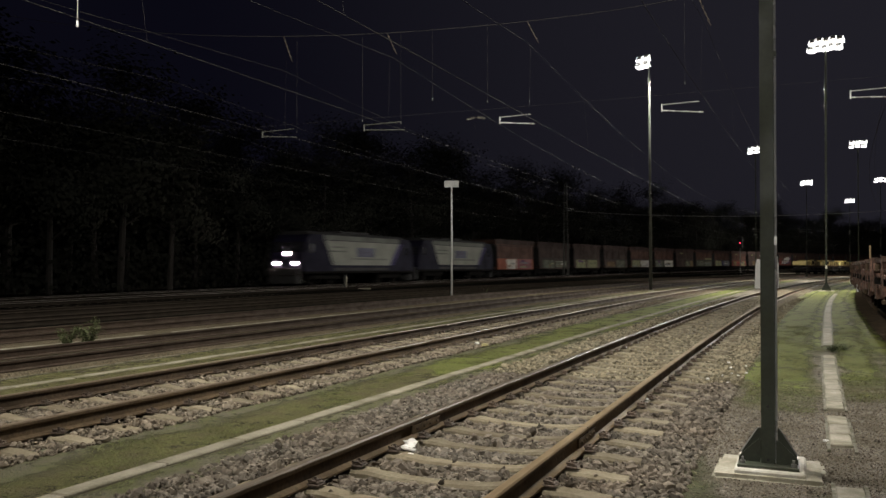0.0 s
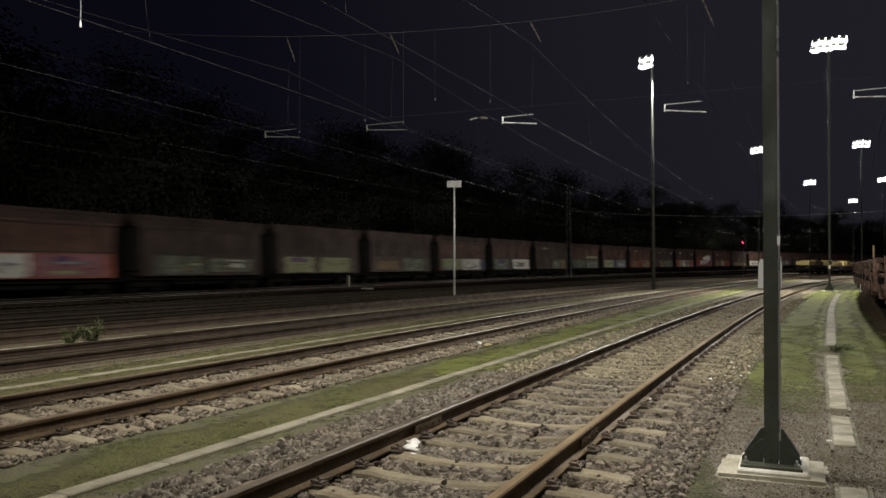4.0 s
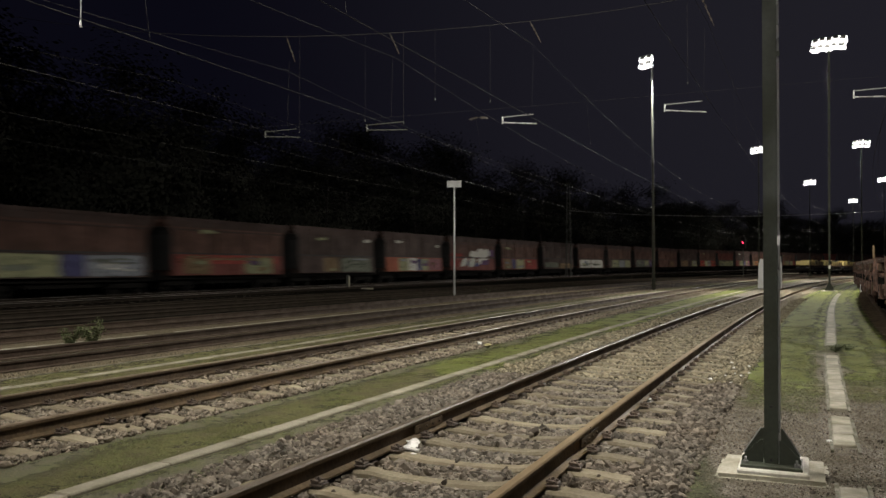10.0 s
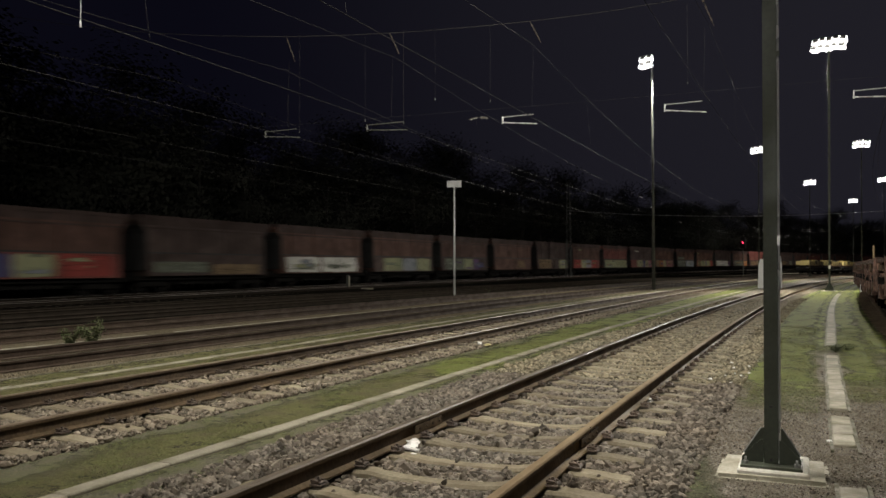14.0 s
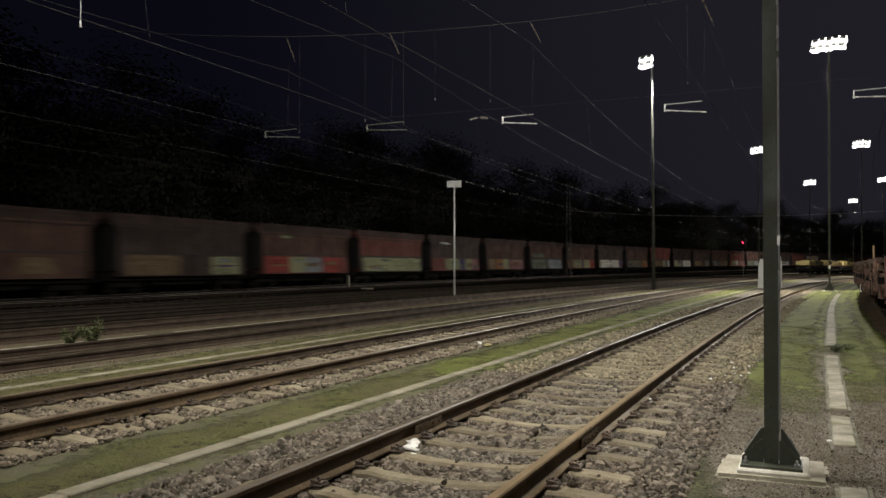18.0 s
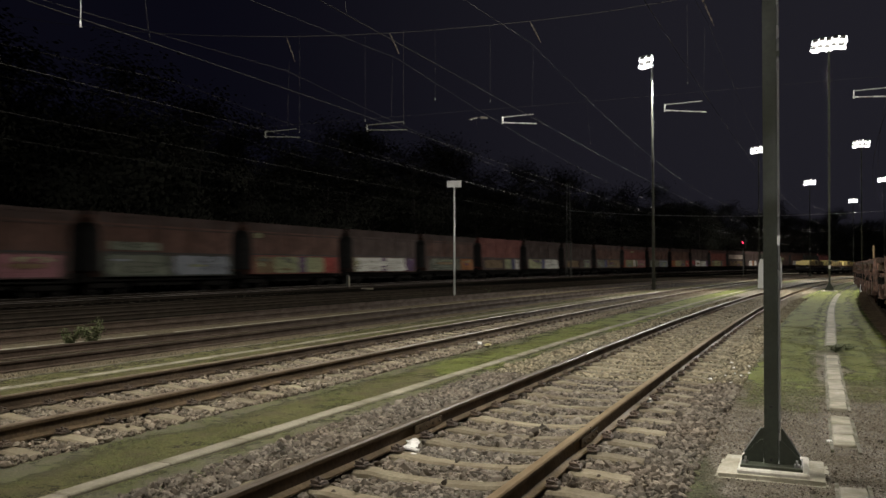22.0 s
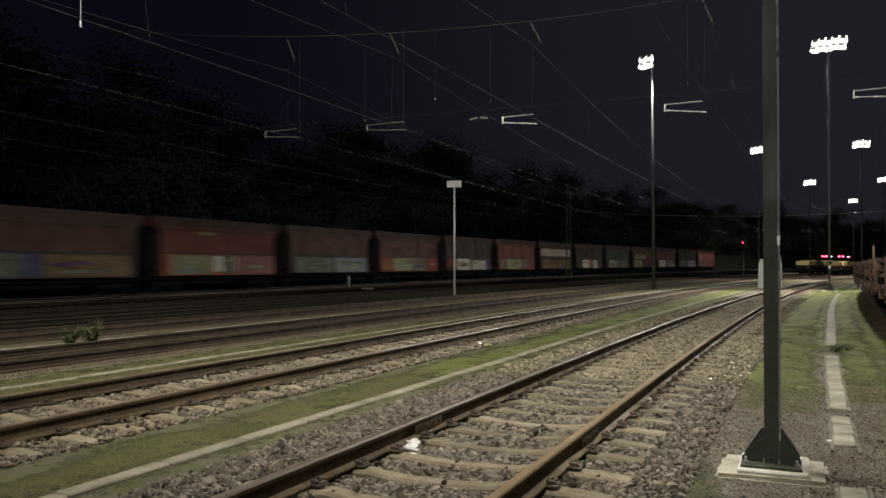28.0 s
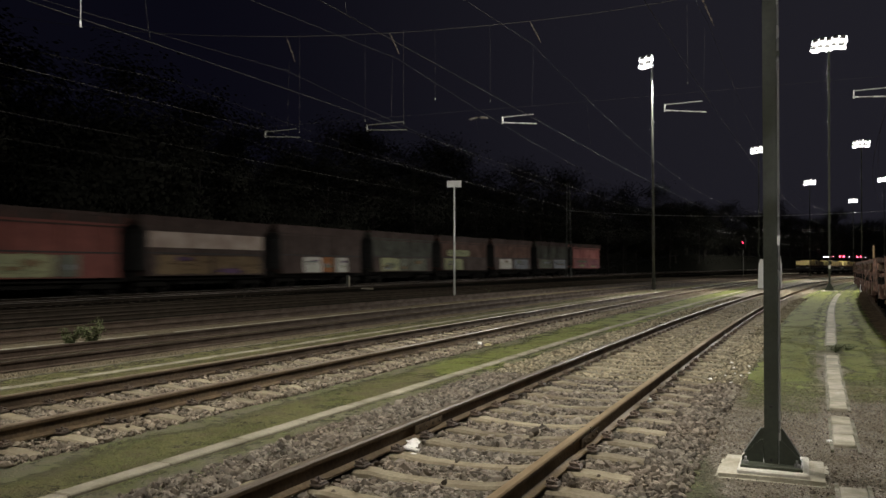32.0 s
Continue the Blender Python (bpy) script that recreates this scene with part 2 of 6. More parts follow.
def fading(name):
    """Ground cover that thins out in an uneven edge, by the mesh's cover value."""
    m = M[name]
    t = m.node_tree
    at = t.nodes.new("ShaderNodeAttribute")
    at.attribute_name = "cover"
    co = t.nodes.new("ShaderNodeTexCoord").outputs["Object"]
    total = at.outputs["Fac"]
    for scale, amount in ((1.1, 0.7), (7.0, 0.55), (40.0, 0.25)):
        k = t.nodes.new("ShaderNodeMath")
        k.operation = "MULTIPLY_ADD"
        t.links.new(noise_at(t, co, scale, 4, 0.25, 0.75), k.inputs[0])
        k.inputs[1].default_value = amount
        t.links.new(total, k.inputs[2])
        total = k.outputs[0]
    r = t.nodes.new("ShaderNodeMapRange")
    r.inputs["From Min"].default_value, r.inputs["From Max"].default_value = 0.98, 1.75
    t.links.new(total, r.inputs["Value"])
    t.links.new(r.outputs["Result"], t.nodes["Principled BSDF"].inputs["Alpha"])


fading("turf")
fading("turf_green")
fading("moss")
fading("mould")


# ---- mesh helpers ----
def mesh_of(name, verts, faces, mats, smooth=False, index=None):
    me = bpy.data.meshes.new(name)
    me.from_pydata([tuple(v) for v in verts], [], faces)
    for m in mats:
        me.materials.append(m)
    if index is not None:
        me.polygons.foreach_set("material_index", np.array(index, dtype=np.int32))
    if smooth:
        me.polygons.foreach_set("use_smooth", np.ones(len(me.polygons), dtype=bool))
    me.update()
    return me


def thing(name, x=0, y=0, z=0, rz=0, label="", category="", group="", kind=""):
    ob = new(name)
    ob.empty_display_size = 0.2
    ob.matrix_world = pose(x, y, z, 0, 0, rz)
    return tagged(ob, label, category, group, kind)


def piece(name, me, parent, m=None, label=""):
    """Links a ready mesh as one part, at the pose m in its parent's space."""
    ob = new(name, me)
    ob.parent = parent
    if m is not None:
        ob.matrix_basis = m
    return tagged(ob, label)


def part(name, bm, material, parent, label="", m=None, smooth=False):
    me = bpy.data.meshes.new(name)
    bm.to_mesh(me)
    bm.free()
    for one in material if isinstance(material, (list, tuple)) else (material,):
        me.materials.append(one)
    if smooth:
        me.polygons.foreach_set("use_smooth", np.ones(len(me.polygons), dtype=bool))
    return piece(name, me, parent, m, label)


def box(bm, x0, x1, y0, y1, z0, z1, bevel=0.0):
    r = bmesh.ops.create_cube(bm, size=1.0)
    for v in r["verts"]:
        v.co = Vector((x0 + (v.co.x + 0.5) * (x1 - x0), y0 + (v.co.y + 0.5) * (y1 - y0), z0 + (v.co.z + 0.5) * (z1 - z0)))
    if bevel:
        es = {e for v in r["verts"] for e in v.link_edges}
        bmesh.ops.bevel(bm, geom=list(es), offset=bevel, segments=1, affect="EDGES", profile=0.5)
    return bm


def boxes(*rows, bevel=0.0):
    bm = bmesh.new()
    for r in rows:
        box(bm, *r, bevel=bevel)
    return bm


def rod(bm, a, b, r0, r1=None, n=8):
    """A tapered rod from a to b."""
    a, b = Vector(a), Vector(b)
    r1 = r0 if r1 is None else r1
    d = b - a
    q = d.to_track_quat("Z", "Y").to_matrix().to_4x4()
    bmesh.ops.create_cone(bm, cap_ends=True, segments=n, radius1=r0, radius2=r1, depth=d.length, matrix=Matrix.Translation((a + b) / 2) @ q)
    return bm


def rods(*rows, n=8):
    bm = bmesh.new()
    for r in rows:
        rod(bm, *r, n=n)
    return bm


def prism(points, y0, y1, axis="y"):
    """A closed outline pushed along one axis."""
    bm = bmesh.new()
    put = {"y": lambda p, d: (p[0], d, p[1]), "x": lambda p, d: (d, p[0], p[1]), "z": lambda p, d: (p[0], p[1], d)}[axis]
    a = [bm.verts.new(put(p, y0)) for p in points]
    b = [bm.verts.new(put(p, y1)) for p in points]
    bm.faces.new(a)
    bm.faces.new(list(reversed(b)))
    for i in range(len(points)):
        j = (i + 1) % len(points)
        bm.faces.new((a[j], a[i], b[i], b[j]))
    bmesh.ops.recalc_face_normals(bm, faces=bm.faces)
    return bm


def sweep(name, profile, line, mats, index=None, closed=True, smooth=False):
    """The profile (across, up) carried along a line of (x, y, z), facing across it."""
    line = np.array(line, float)
    d = np.gradient(line, axis=0)
    d /= np.linalg.norm(d[:, :2], axis=1)[:, None]
    across = np.stack([d[:, 1], -d[:, 0], np.zeros(len(d))], 1)
    n = len(profile)
    v = np.concatenate([line[:, None, :] + across[:, None, :] * np.array(profile)[None, :, 0:1] + np.array([0, 0, 1.0]) * np.array(profile)[None, :, 1:2]]).reshape(-1, 3)
    faces, mi = [], []
    last = n if closed else n - 1
    for i in range(len(line) - 1):
        for k in range(last):
            k2 = (k + 1) % n
            faces.append((i * n + k, i * n + k2, (i + 1) * n + k2, (i + 1) * n + k))
            mi.append(index[k] if index else 0)
    if closed:
        faces += [tuple(range(n - 1, -1, -1)), tuple((len(line) - 1) * n + k for k in range(n))]
        mi += [0, 0]
    return mesh_of(name, v, faces, mats, smooth, mi)


# ---- the plan: every line of the yard is an offset from one of three curves ----
def bend_near(y):
    """Sideways run of the near tracks."""
    return 0.0 if y < 0 else 740 - math.sqrt(740 ** 2 - y ** 2)


def bend_kerb(y):
    """The edging between the first two tracks bends less."""
    return 0.0 if y < 0 else y * y / 2700


def bend_far(y):
    return 0.0 if y < 15 else 800 - math.sqrt(800 ** 2 - (y - 15) ** 2)


def main_line(s):
    """Centre of the main line at s metres, its heading (degrees, to the right) and the rail's height."""
    z = 0.13 + min(310.0, max(0.0, s - 20)) * 0.0052
    if s < 15:
        return -31.4, s, z, 0.0
    a = (s - 15) / 800
    return -31.4 + 800 * (1 - math.cos(a)), 15 + 800 * math.sin(a), z, math.degrees(a)


def ys(a, b, step):
    return list(np.linspace(a, b, max(2, int((b - a) / step) + 1)))


def ground_z(x, y):
    """Level ground, rising a little under the main line."""
    u = x - bend_far(min(y, 400))
    k = min(1.0, max(0.0, (-21.5 - u) / 5.0))
    lift = (main_line(min(max(y, 0), 330))[2] - 0.17) * k
    return -0.05 + lift * k * k * (3 - 2 * k) if k else -0.05


# ---- ground ----
def build_ground():
    xs = [-2500, -900, -300, -150, -100, -70] + list(np.arange(-50, 40, 2.0)) + [40, 60, 90, 150, 300, 900, 2500]
    yy = [-2500, -900, -300, -120, -60, -30] + list(np.arange(-20, 60, 3.0)) + list(np.arange(60, 360, 8.0)) + [360, 420, 520, 700, 1000, 1600, 2500]
    v = [(x, y, ground_z(x, y)) for y in yy for x in xs]
    n = len(xs)
    f = [(j * n + i, j * n + i + 1, (j + 1) * n + i + 1, (j + 1) * n + i) for j in range(len(yy) - 1) for i in range(n - 1)]
    ob = new("ground", mesh_of("ground", v, f, [M["ground"]], True))
    tagged(ob, "grey-brown cinder and dirt ground of a rail yard", "ground", kind="structure")


build_ground()


def strip(name, x0, x1, y0, y1, z, bend, mat, label, category, edge=0.12, step=0.35, seed=1, fade=1.2, follow=False):
    """A thin ground cover between two offsets, its edges thinning out."""
    v, f, cover = [], [], []
    line = ys(y0, y1, step)
    cols = 9
    for y in line:
        a = x0 - 0.10 + noise.noise((y * 0.9, seed * 7.1, 0)) * edge
        b = x1 + 0.10 + noise.noise((y * 0.8, seed * 3.7, 9)) * edge
        for c in range(cols):
            k = c / (cols - 1)
            up = 0.006 + 0.006 * noise.noise((k * 3, y * 1.2, seed))
            px = a + (b - a) * k + bend(y)
            v.append((px, y, z + up + (ground_z(px, y) + 0.05 if follow else 0.0)))
            cover.append(min(1.0, min(k, 1 - k) * (b - a) / 0.30) * min(1.0, (y - y0) / fade))
    for i in range(len(line) - 1):
        for c in range(cols - 1):
            f.append((i * cols + c, i * cols + c + 1, (i + 1) * cols + c + 1, (i + 1) * cols + c))
    me = mesh_of(name, v, f, [mat], True)
    me.attributes.new("cover", "FLOAT", "POINT").data.foreach_set("value", np.array(cover, np.float32))
    return tagged(new(name, me), label, category, kind="structure")


TURF = "low mossy turf with bare patches between railway tracks"
strip("grass_verge", -2.62, -0.98, -50, 5.6, -0.045, bend_kerb, M["turf"], TURF, "grass", seed=1)
strip("grass_verge", -2.62, -0.98, 4.0, 110, -0.044, bend_kerb, M["turf_green"], TURF, "grass", seed=6)
strip("grass_verge", -7.25, -5.25, -50, 110, -0.05, bend_far, M["turf"], TURF, "grass", seed=2)
strip("grass_verge", -11.05, -9.95, 2, 120, -0.05, bend_far, M["turf"], TURF, "grass", seed=3)
strip("grass_verge", 2.44, 3.48, 3.2, 100, -0.045, bend_near, M["turf_green"], "mossy green turf beside a concrete cable trough", "grass", edge=0.25, seed=4, fade=3.5)
strip("grass_verge", 3.72, 4.46, 3.8, 100, -0.045, bend_near, M["turf_green"], "mossy green turf beside a concrete cable trough", "grass", edge=0.25, seed=5, fade=3.5)
strip("grass_verge", 2.10, 2.62, 9.5, 100, -0.046, bend_near, M["turf_green"], "thin green turf creeping into the ballast edge", "grass", edge=0.25, seed=14, fade=6)
strip("grass_verge", 4.30, 4.95, 6.5, 100, -0.046, bend_near, M["turf_green"], "thin green turf beside the parked wagons", "grass", edge=0.25, seed=15, fade=6)
strip("grass_verge", 3.30, 3.72, 8.0, 100, -0.0465, bend_near, M["turf_green"], "thin green turf along a concrete cable trough", "grass", edge=0.15, seed=17, fade=5)
strip("soil_edge", -2.90, -2.16, -40, 14, -0.0425, bend_kerb, M["mould"], "grey gritty soil along the turf's edge", "ground", edge=0.3, seed=21)
strip("soil_edge", -1.42, -0.68, -40, 14, -0.0425, bend_kerb, M["mould"], "grey gritty soil along the turf's edge", "ground", edge=0.25, seed=22)
strip("moss_patch", 2.30, 2.66, -1.2, 1.7, -0.047, bend_near, M["moss"], "thin dark moss on cinder dirt beside the ballast", "moss", edge=0.3, seed=8)
# painted shadow on the dirt, borrowing the moss colour
strip("moss_patch", 3.80, 4.75, -0.30, 0.42, -0.046, bend_near, M["moss"], "dark patch painted for a shadow beside the cable trough", "moss", edge=0.2, seed=16, fade=0.25)
# far strips below carry the night's shade in their colour, save the mossy one
strip("cinder_strip", -25.3, -21.4, -60, 330, -0.02, bend_far, M["bed_shade"], "cinder ground in a shade-dark colour between the sidings and the main line", "ground", edge=0.3, seed=9, follow=True)
strip("cinder_strip", -41.0, -33.4, -60, 330, -0.02, bend_far, M["bed_shade"], "cinder ground in a shade-dark colour between the main line and the woods", "ground", edge=0.3, seed=12, follow=True)
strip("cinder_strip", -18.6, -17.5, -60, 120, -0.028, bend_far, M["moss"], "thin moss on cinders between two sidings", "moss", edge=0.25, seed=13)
strip("cinder_strip", -18.9, -13.6, -60, 230, -0.045, bend_far, M["bed_shade"], "cinder ground in a shade-dark colour between two sidings", "ground", edge=0.3, seed=10)

# ---- tracks ----
RAIL = [(-0.07, 0.012), (0.07, 0.012), (0.07, 0.024), (0.016, 0.042), (0.010, 0.118), (0.034, 0.132), (0.036, 0.158), (0.028, 0.170), (-0.028, 0.170), (-0.036, 0.158), (-0.034, 0.132),
        (-0.010, 0.118), (-0.016, 0.042), (-0.07, 0.024)]
RAIL_TOP = [1 if k in (6, 7, 8) else 0 for k in range(14)]


def sleeper_mesh(mat):
    """A concrete sleeper: high under the rails, waisted and lower in the middle."""
    rows = [(-1.30, -0.055, 0.080), (-1.27, -0.028, 0.090), (-1.0, -0.004, 0.085), (-0.55, 0.002, 0.082), (-0.35, -0.024, 0.074), (0.0, -0.036, 0.068)]
    rows += [(-x, z, w) for x, z, w in reversed(rows[:-1])]
    v, f = [], []
    for x, z, w in rows:
        v += [(x, -w - 0.05, -0.20), (x, -w - 0.012, z - 0.02), (x, -w + 0.012, z), (x, w - 0.012, z), (x, w + 0.012, z - 0.02), (x, w + 0.05, -0.20)]
    for i in range(len(rows) - 1):
        for k in range(5):
            f.append((i * 6 + k, i * 6 + k + 1, (i + 1) * 6 + k + 1, (i + 1) * 6 + k))
    f += [(5, 4, 3, 2, 1, 0), tuple((len(rows) - 1) * 6 + k for k in range(6))]
    f = [tuple(reversed(q)) for q in f]
    return mesh_of("sleeper", v, f, [mat])


def clip_mesh():
    bm = boxes((-0.05, 0.05, -0.06, 0.06, -0.012, 0.008), (-0.045, 0.035, -0.045, 0.045, 0.008, 0.022), bevel=0.006)
    rod(bm, (0.0, 0.0, 0.02), (0.0, 0.0, 0.052), 0.013, 0.011, 6)
    rod(bm, (0.0, 0.0, 0.022), (0.0, 0.0, 0.036), 0.022, 0.022, 6)
    rod(bm, (-0.03, 0.035, 0.024), (0.04, 0.03, 0.03), 0.011, 0.011, 6)
    rod(bm, (-0.03, -0.035, 0.024), (0.04, -0.03, 0.03), 0.011, 0.011, 6)
    me = bpy.data.meshes.new("rail_clip")
    bm.to_mesh(me)
    bm.free()
    me.materials.append(M["clip"])
    return me


CLIP = clip_mesh()


def track(name, centre, bend, y0, y1, near_to, clips_to, label, sleeper_mat, top_mat, bed_mat, side_mat=None, left_side=None, z=0.0, half_bed=1.75, gap=0.6, raised=0.0, phase=0.0, lift=None, sunk=0.0, right_top=None, bare_below=-1e9, bare_above=1e9):
    tr = thing(name, 0, 0, 0, label=label, category="railway track", kind="structure")
    zz = lift or (lambda y: z)
    line = ys(y0, y1, 1.5)
    for off, top in ((-0.7535, top_mat), (0.7535, right_top or top_mat)):
        me = sweep("rail", RAIL, [(centre + off + bend(y), y, zz(y)) for y in line], [(left_side if off < 0 else None) or side_mat or M["rail_side"], top], RAIL_TOP)
        piece("rail", me, tr)
    h = half_bed
    r = -0.058 + raised
    bed = [(-h - 0.35, -0.14), (-h, -0.055), (-0.9, r), (-0.6, r), (0, -0.062 + 0.7 * raised), (0.6, r), (0.9, r), (h, -0.055), (h + 0.35, -0.14)]
    me = sweep("ballast_bed", bed, [(centre + bend(y), y, zz(y)) for y in ys(y0, y1, 1.0)], [bed_mat], closed=False, smooth=True)
    piece("ballast_bed", me, tr)
    sm = sleeper_mesh(sleeper_mat)
    y = y0 + phase
    rest_v, rest_f = [], []
    base = np.array([tuple(v.co) for v in sm.vertices])
    polys = [tuple(p.vertices) for p in sm.polygons]
    rnd = random.Random(round(centre * 10))
    while y < y1:
        slope = math.degrees(math.atan((bend(y + 0.5) - bend(y - 0.5))))
        m = pose(centre + bend(y) + rnd.uniform(-0.015, 0.015), y + rnd.uniform(-0.012, 0.012), zz(y) - sunk + rnd.uniform(-0.006, 0.0), 0, 0, -slope + rnd.uniform(-0.5, 0.5))
        if not bare_below < y < bare_above:
            y += gap
            continue
        if -7 < y < near_to:
            piece("sleeper", sm, tr, m)
        else:
            a = np.array(m)
            rest_f += [tuple(i + len(rest_v) * 1 for i in p) for p in polys]
            rest_v += [tuple(p) for p in (base @ a[:3, :3].T + a[:3, 3])]
        if -7 < y < clips_to:
            for off in (-0.7535, 0.7535):
                for side in (-1, 1):
                    piece("rail_clip", CLIP, tr, m @ pose(off + side * 0.105, 0, 0.025, 0, 0, 0 if side < 0 else 180))
        y += gap
    if rest_f:
        tagged(piece("far_sleepers", mesh_of("far_sleepers", rest_v, rest_f, [sleeper_mat]), tr), kind="stuff")
    return tr


near_track = track("track_near", 0.80, bend_near, -60.0, 230, 62, 27, "rusty-railed siding on pale concrete sleepers in grey ballast", M["sleeper"], M["rail_top"], M["bed"], phase=0.0, right_top=M["rail_brown"], left_side=M["rail_side_mid"])
track("track_second", -3.88, bend_far, -59.0, 230, 42, 22, "rusty-railed siding on concrete sleepers in warm brown ballast", M["sleeper"], M["rail_dull"], M["bed"], M["rail_side_mid"], M["rail_side_dark"], half_bed=1.45, phase=0.25, raised=0.022)
track("track_third", -8.28, bend_far, -58.0, 230, 30, 0, "dark rusty siding with sleepers sunk in dirt", M["sleeper_wood"], M["rail_worn"], M["bed_mid"], M["rail_dark"], half_bed=0.95, sunk=0.045, raised=0.06)
track("track_fourth", -12.35, bend_far, -57.0, 230, 8, 0, "dark rusty siding with sleepers sunk in dirt", M["sleeper_wood"], M["rail_worn"], M["bed_mid"], M["rail_dark"], half_bed=1.6, sunk=0.045, raised=0.06)
# from here outward the track colours include the shade of the far yard
track("track_fifth", -16.3, bend_far, -60.0, 230, 8, 0, "dark rusty siding in ballast of a shade-dark colour", M["sleeper_shade"], M["rail_worn"], M["bed_shade"], M["rail_shade"], half_bed=2.0, sunk=0.08, raised=0.02)
track("track_sixth", -20.2, bend_far, -60.0, 230, 8, 0, "dark rusty siding in ballast of a shade-dark colour", M["sleeper_shade"], M["rail_worn"], M["bed_shade"], M["rail_shade"], half_bed=2.0, sunk=0.08, raised=0.02)
MAIN_Z = (lambda y: main_line(y)[2] - 0.17)
track("main_track", -27.2, bend_far, -60.0, 330, 8, 0, "main line track with worn bright rails", M["sleeper_shade"], M["rail_bright"], M["bed_shade"], M["rail_shade"], half_bed=1.9, lift=MAIN_Z)
track("main_track", -31.4, bend_far, -540.0, 600, -600, 0, "main line track with worn bright rails under the passing train", M["sleeper_shade"], M["rail_bright"], M["bed_shade"], M["rail_shade"], half_bed=1.9, lift=MAIN_Z, bare_below=-14, bare_above=260)
# bed colour stands in for the shadow under the wagons
track("wagon_track", 6.1, bend_near, -60.0, 230, 8, 0, "siding with the wagons' shade in its ballast colour", M["sleeper_wood"], M["rail_dull"], M["bed_shade"], half_bed=1.6)


# ---- bolted joint in the near rails ----
for off in (-0.7535, 0.7535):
    x = 0.80 + off
    for side in (-1, 1):
        plate = part("fishplate", boxes((*sorted((x + side * 0.012, x + side * 0.034)), 0.52, 1.12, 0.045, 0.122), bevel=0.004), M["rail_side_mid"], near_track, "brown bolted rail joint plate")
        for y in (0.60, 0.75, 0.89, 1.04):
            part("bolt", rods(((x + side * 0.03, y, 0.085), (x + side * 0.050, y, 0.085), 0.013), n=6), M["rail_side_dark"], plate)
    part("rail_gap", boxes((x - 0.0365, x + 0.0365, 0.815, 0.823, 0.12, 0.1705)), M["black"], near_track)


# ---- kerbs and trough ----
def slab_mesh(w, l, h, mat, chip=0.012):
    bm = boxes((-w / 2, w / 2, -l / 2 + 0.004, l / 2 - 0.004, -h, 0), bevel=chip)
    me = bpy.data.meshes.new("slab")
    bm.to_mesh(me)
    bm.free()
    me.materials.append(mat)
    return me


def kerb_row(name, x, bend, y0, y1, w, l, z, label, piece_name, skip=()):
    k = thing(name, label=label, category="kerb", kind="structure")
    me = slab_mesh(w, l, 0.18, M["kerb"])
    rnd = random.Random(round(x * 100))
    y = y0
    while y < y1:
        if not any(a < y < b for a, b in skip):
            slope = math.degrees(math.atan(bend(y + 0.5) - bend(y - 0.5)))
            piece(piece_name, me, k, pose(x + bend(y) + rnd.uniform(-0.004, 0.004), y, z + rnd.uniform(-0.006, 0.002), rnd.uniform(-0.2, 0.2), rnd.uniform(-1.2, 1.2), -slope + rnd.uniform(-0.15, 0.15)))
        y += l
    return k


kerb_row("kerb", -1.42, bend_kerb, -24.5, 75, 0.16, 1.0, -0.012, "pale concrete edging slabs set flush in mossy turf", "kerb_slab")
kerb_row("kerb", -6.35, bend_far, -24.8, 60, 0.14, 1.0, -0.022, "weathered concrete edging slabs set flush in turf", "kerb_slab")
kerb_row("kerb", -10.75, bend_far, 5.4, 42, 0.30, 1.0, -0.008, "broken row of pale concrete slabs beside a dark track", "kerb_slab", skip=((8.6, 10.1),))


def cable_trough():
    tr = thing("cable_trough", label="concrete cable trough with pale lids, partly buried in dirt", category="cable trough", kind="structure")
    lid = slab_mesh(0.184, 0.5, 0.06, M["trough"], 0.010)
    rnd = random.Random(5)
    y = -20.83
    while y < 49:
        if not (0.5 < y < 1.7 or 3.2 < y < 4.0 or 10.2 < y < 12.0):
            slope = math.degrees(math.atan(bend_near(y + 0.5) - bend_near(y - 0.5)))
            piece("lid", lid, tr, pose(3.572 + 0.0103 * min(y, 19) + bend_near(y) + rnd.uniform(-0.006, 0.006), y, -0.016 + rnd.uniform(-0.005, 0.003), rnd.uniform(-0.4, 0.4), rnd.uniform(-1.0, 1.0), -slope + rnd.uniform(-0.5, 0.5)))
        y += 0.51
    for off in (-0.106, 0.106):
        for a, b in ((-21.0, 0.45), (1.62, 3.3), (3.85, 10.4), (11.9, 49.0)):
            line = [(3.572 + off + 0.0103 * min(q, 19) + bend_near(q), q, 0) for q in ys(a, b, 0.5)]
            piece("trough_wall", sweep("trough_wall", [(-0.014, -0.12), (0.014, -0.12), (0.014, -0.030), (-0.014, -0.030)], line, [M["trough_wall"]]), tr)


cable_trough()


# ---- lamp masts ----
def h_beam(w, d, z0, z1, flange=0.012, web=0.008):
    """One rolled H-section."""
    a, b, c, e = w / 2, d / 2, d / 2 - flange, web / 2
    return prism([(-a, -b), (a, -b), (a, -c), (e, -c), (e, c), (a, c), (a, b), (-a, b), (-a, c), (-e, c), (-e, -c), (-a, -c)], z0, z1, "z")


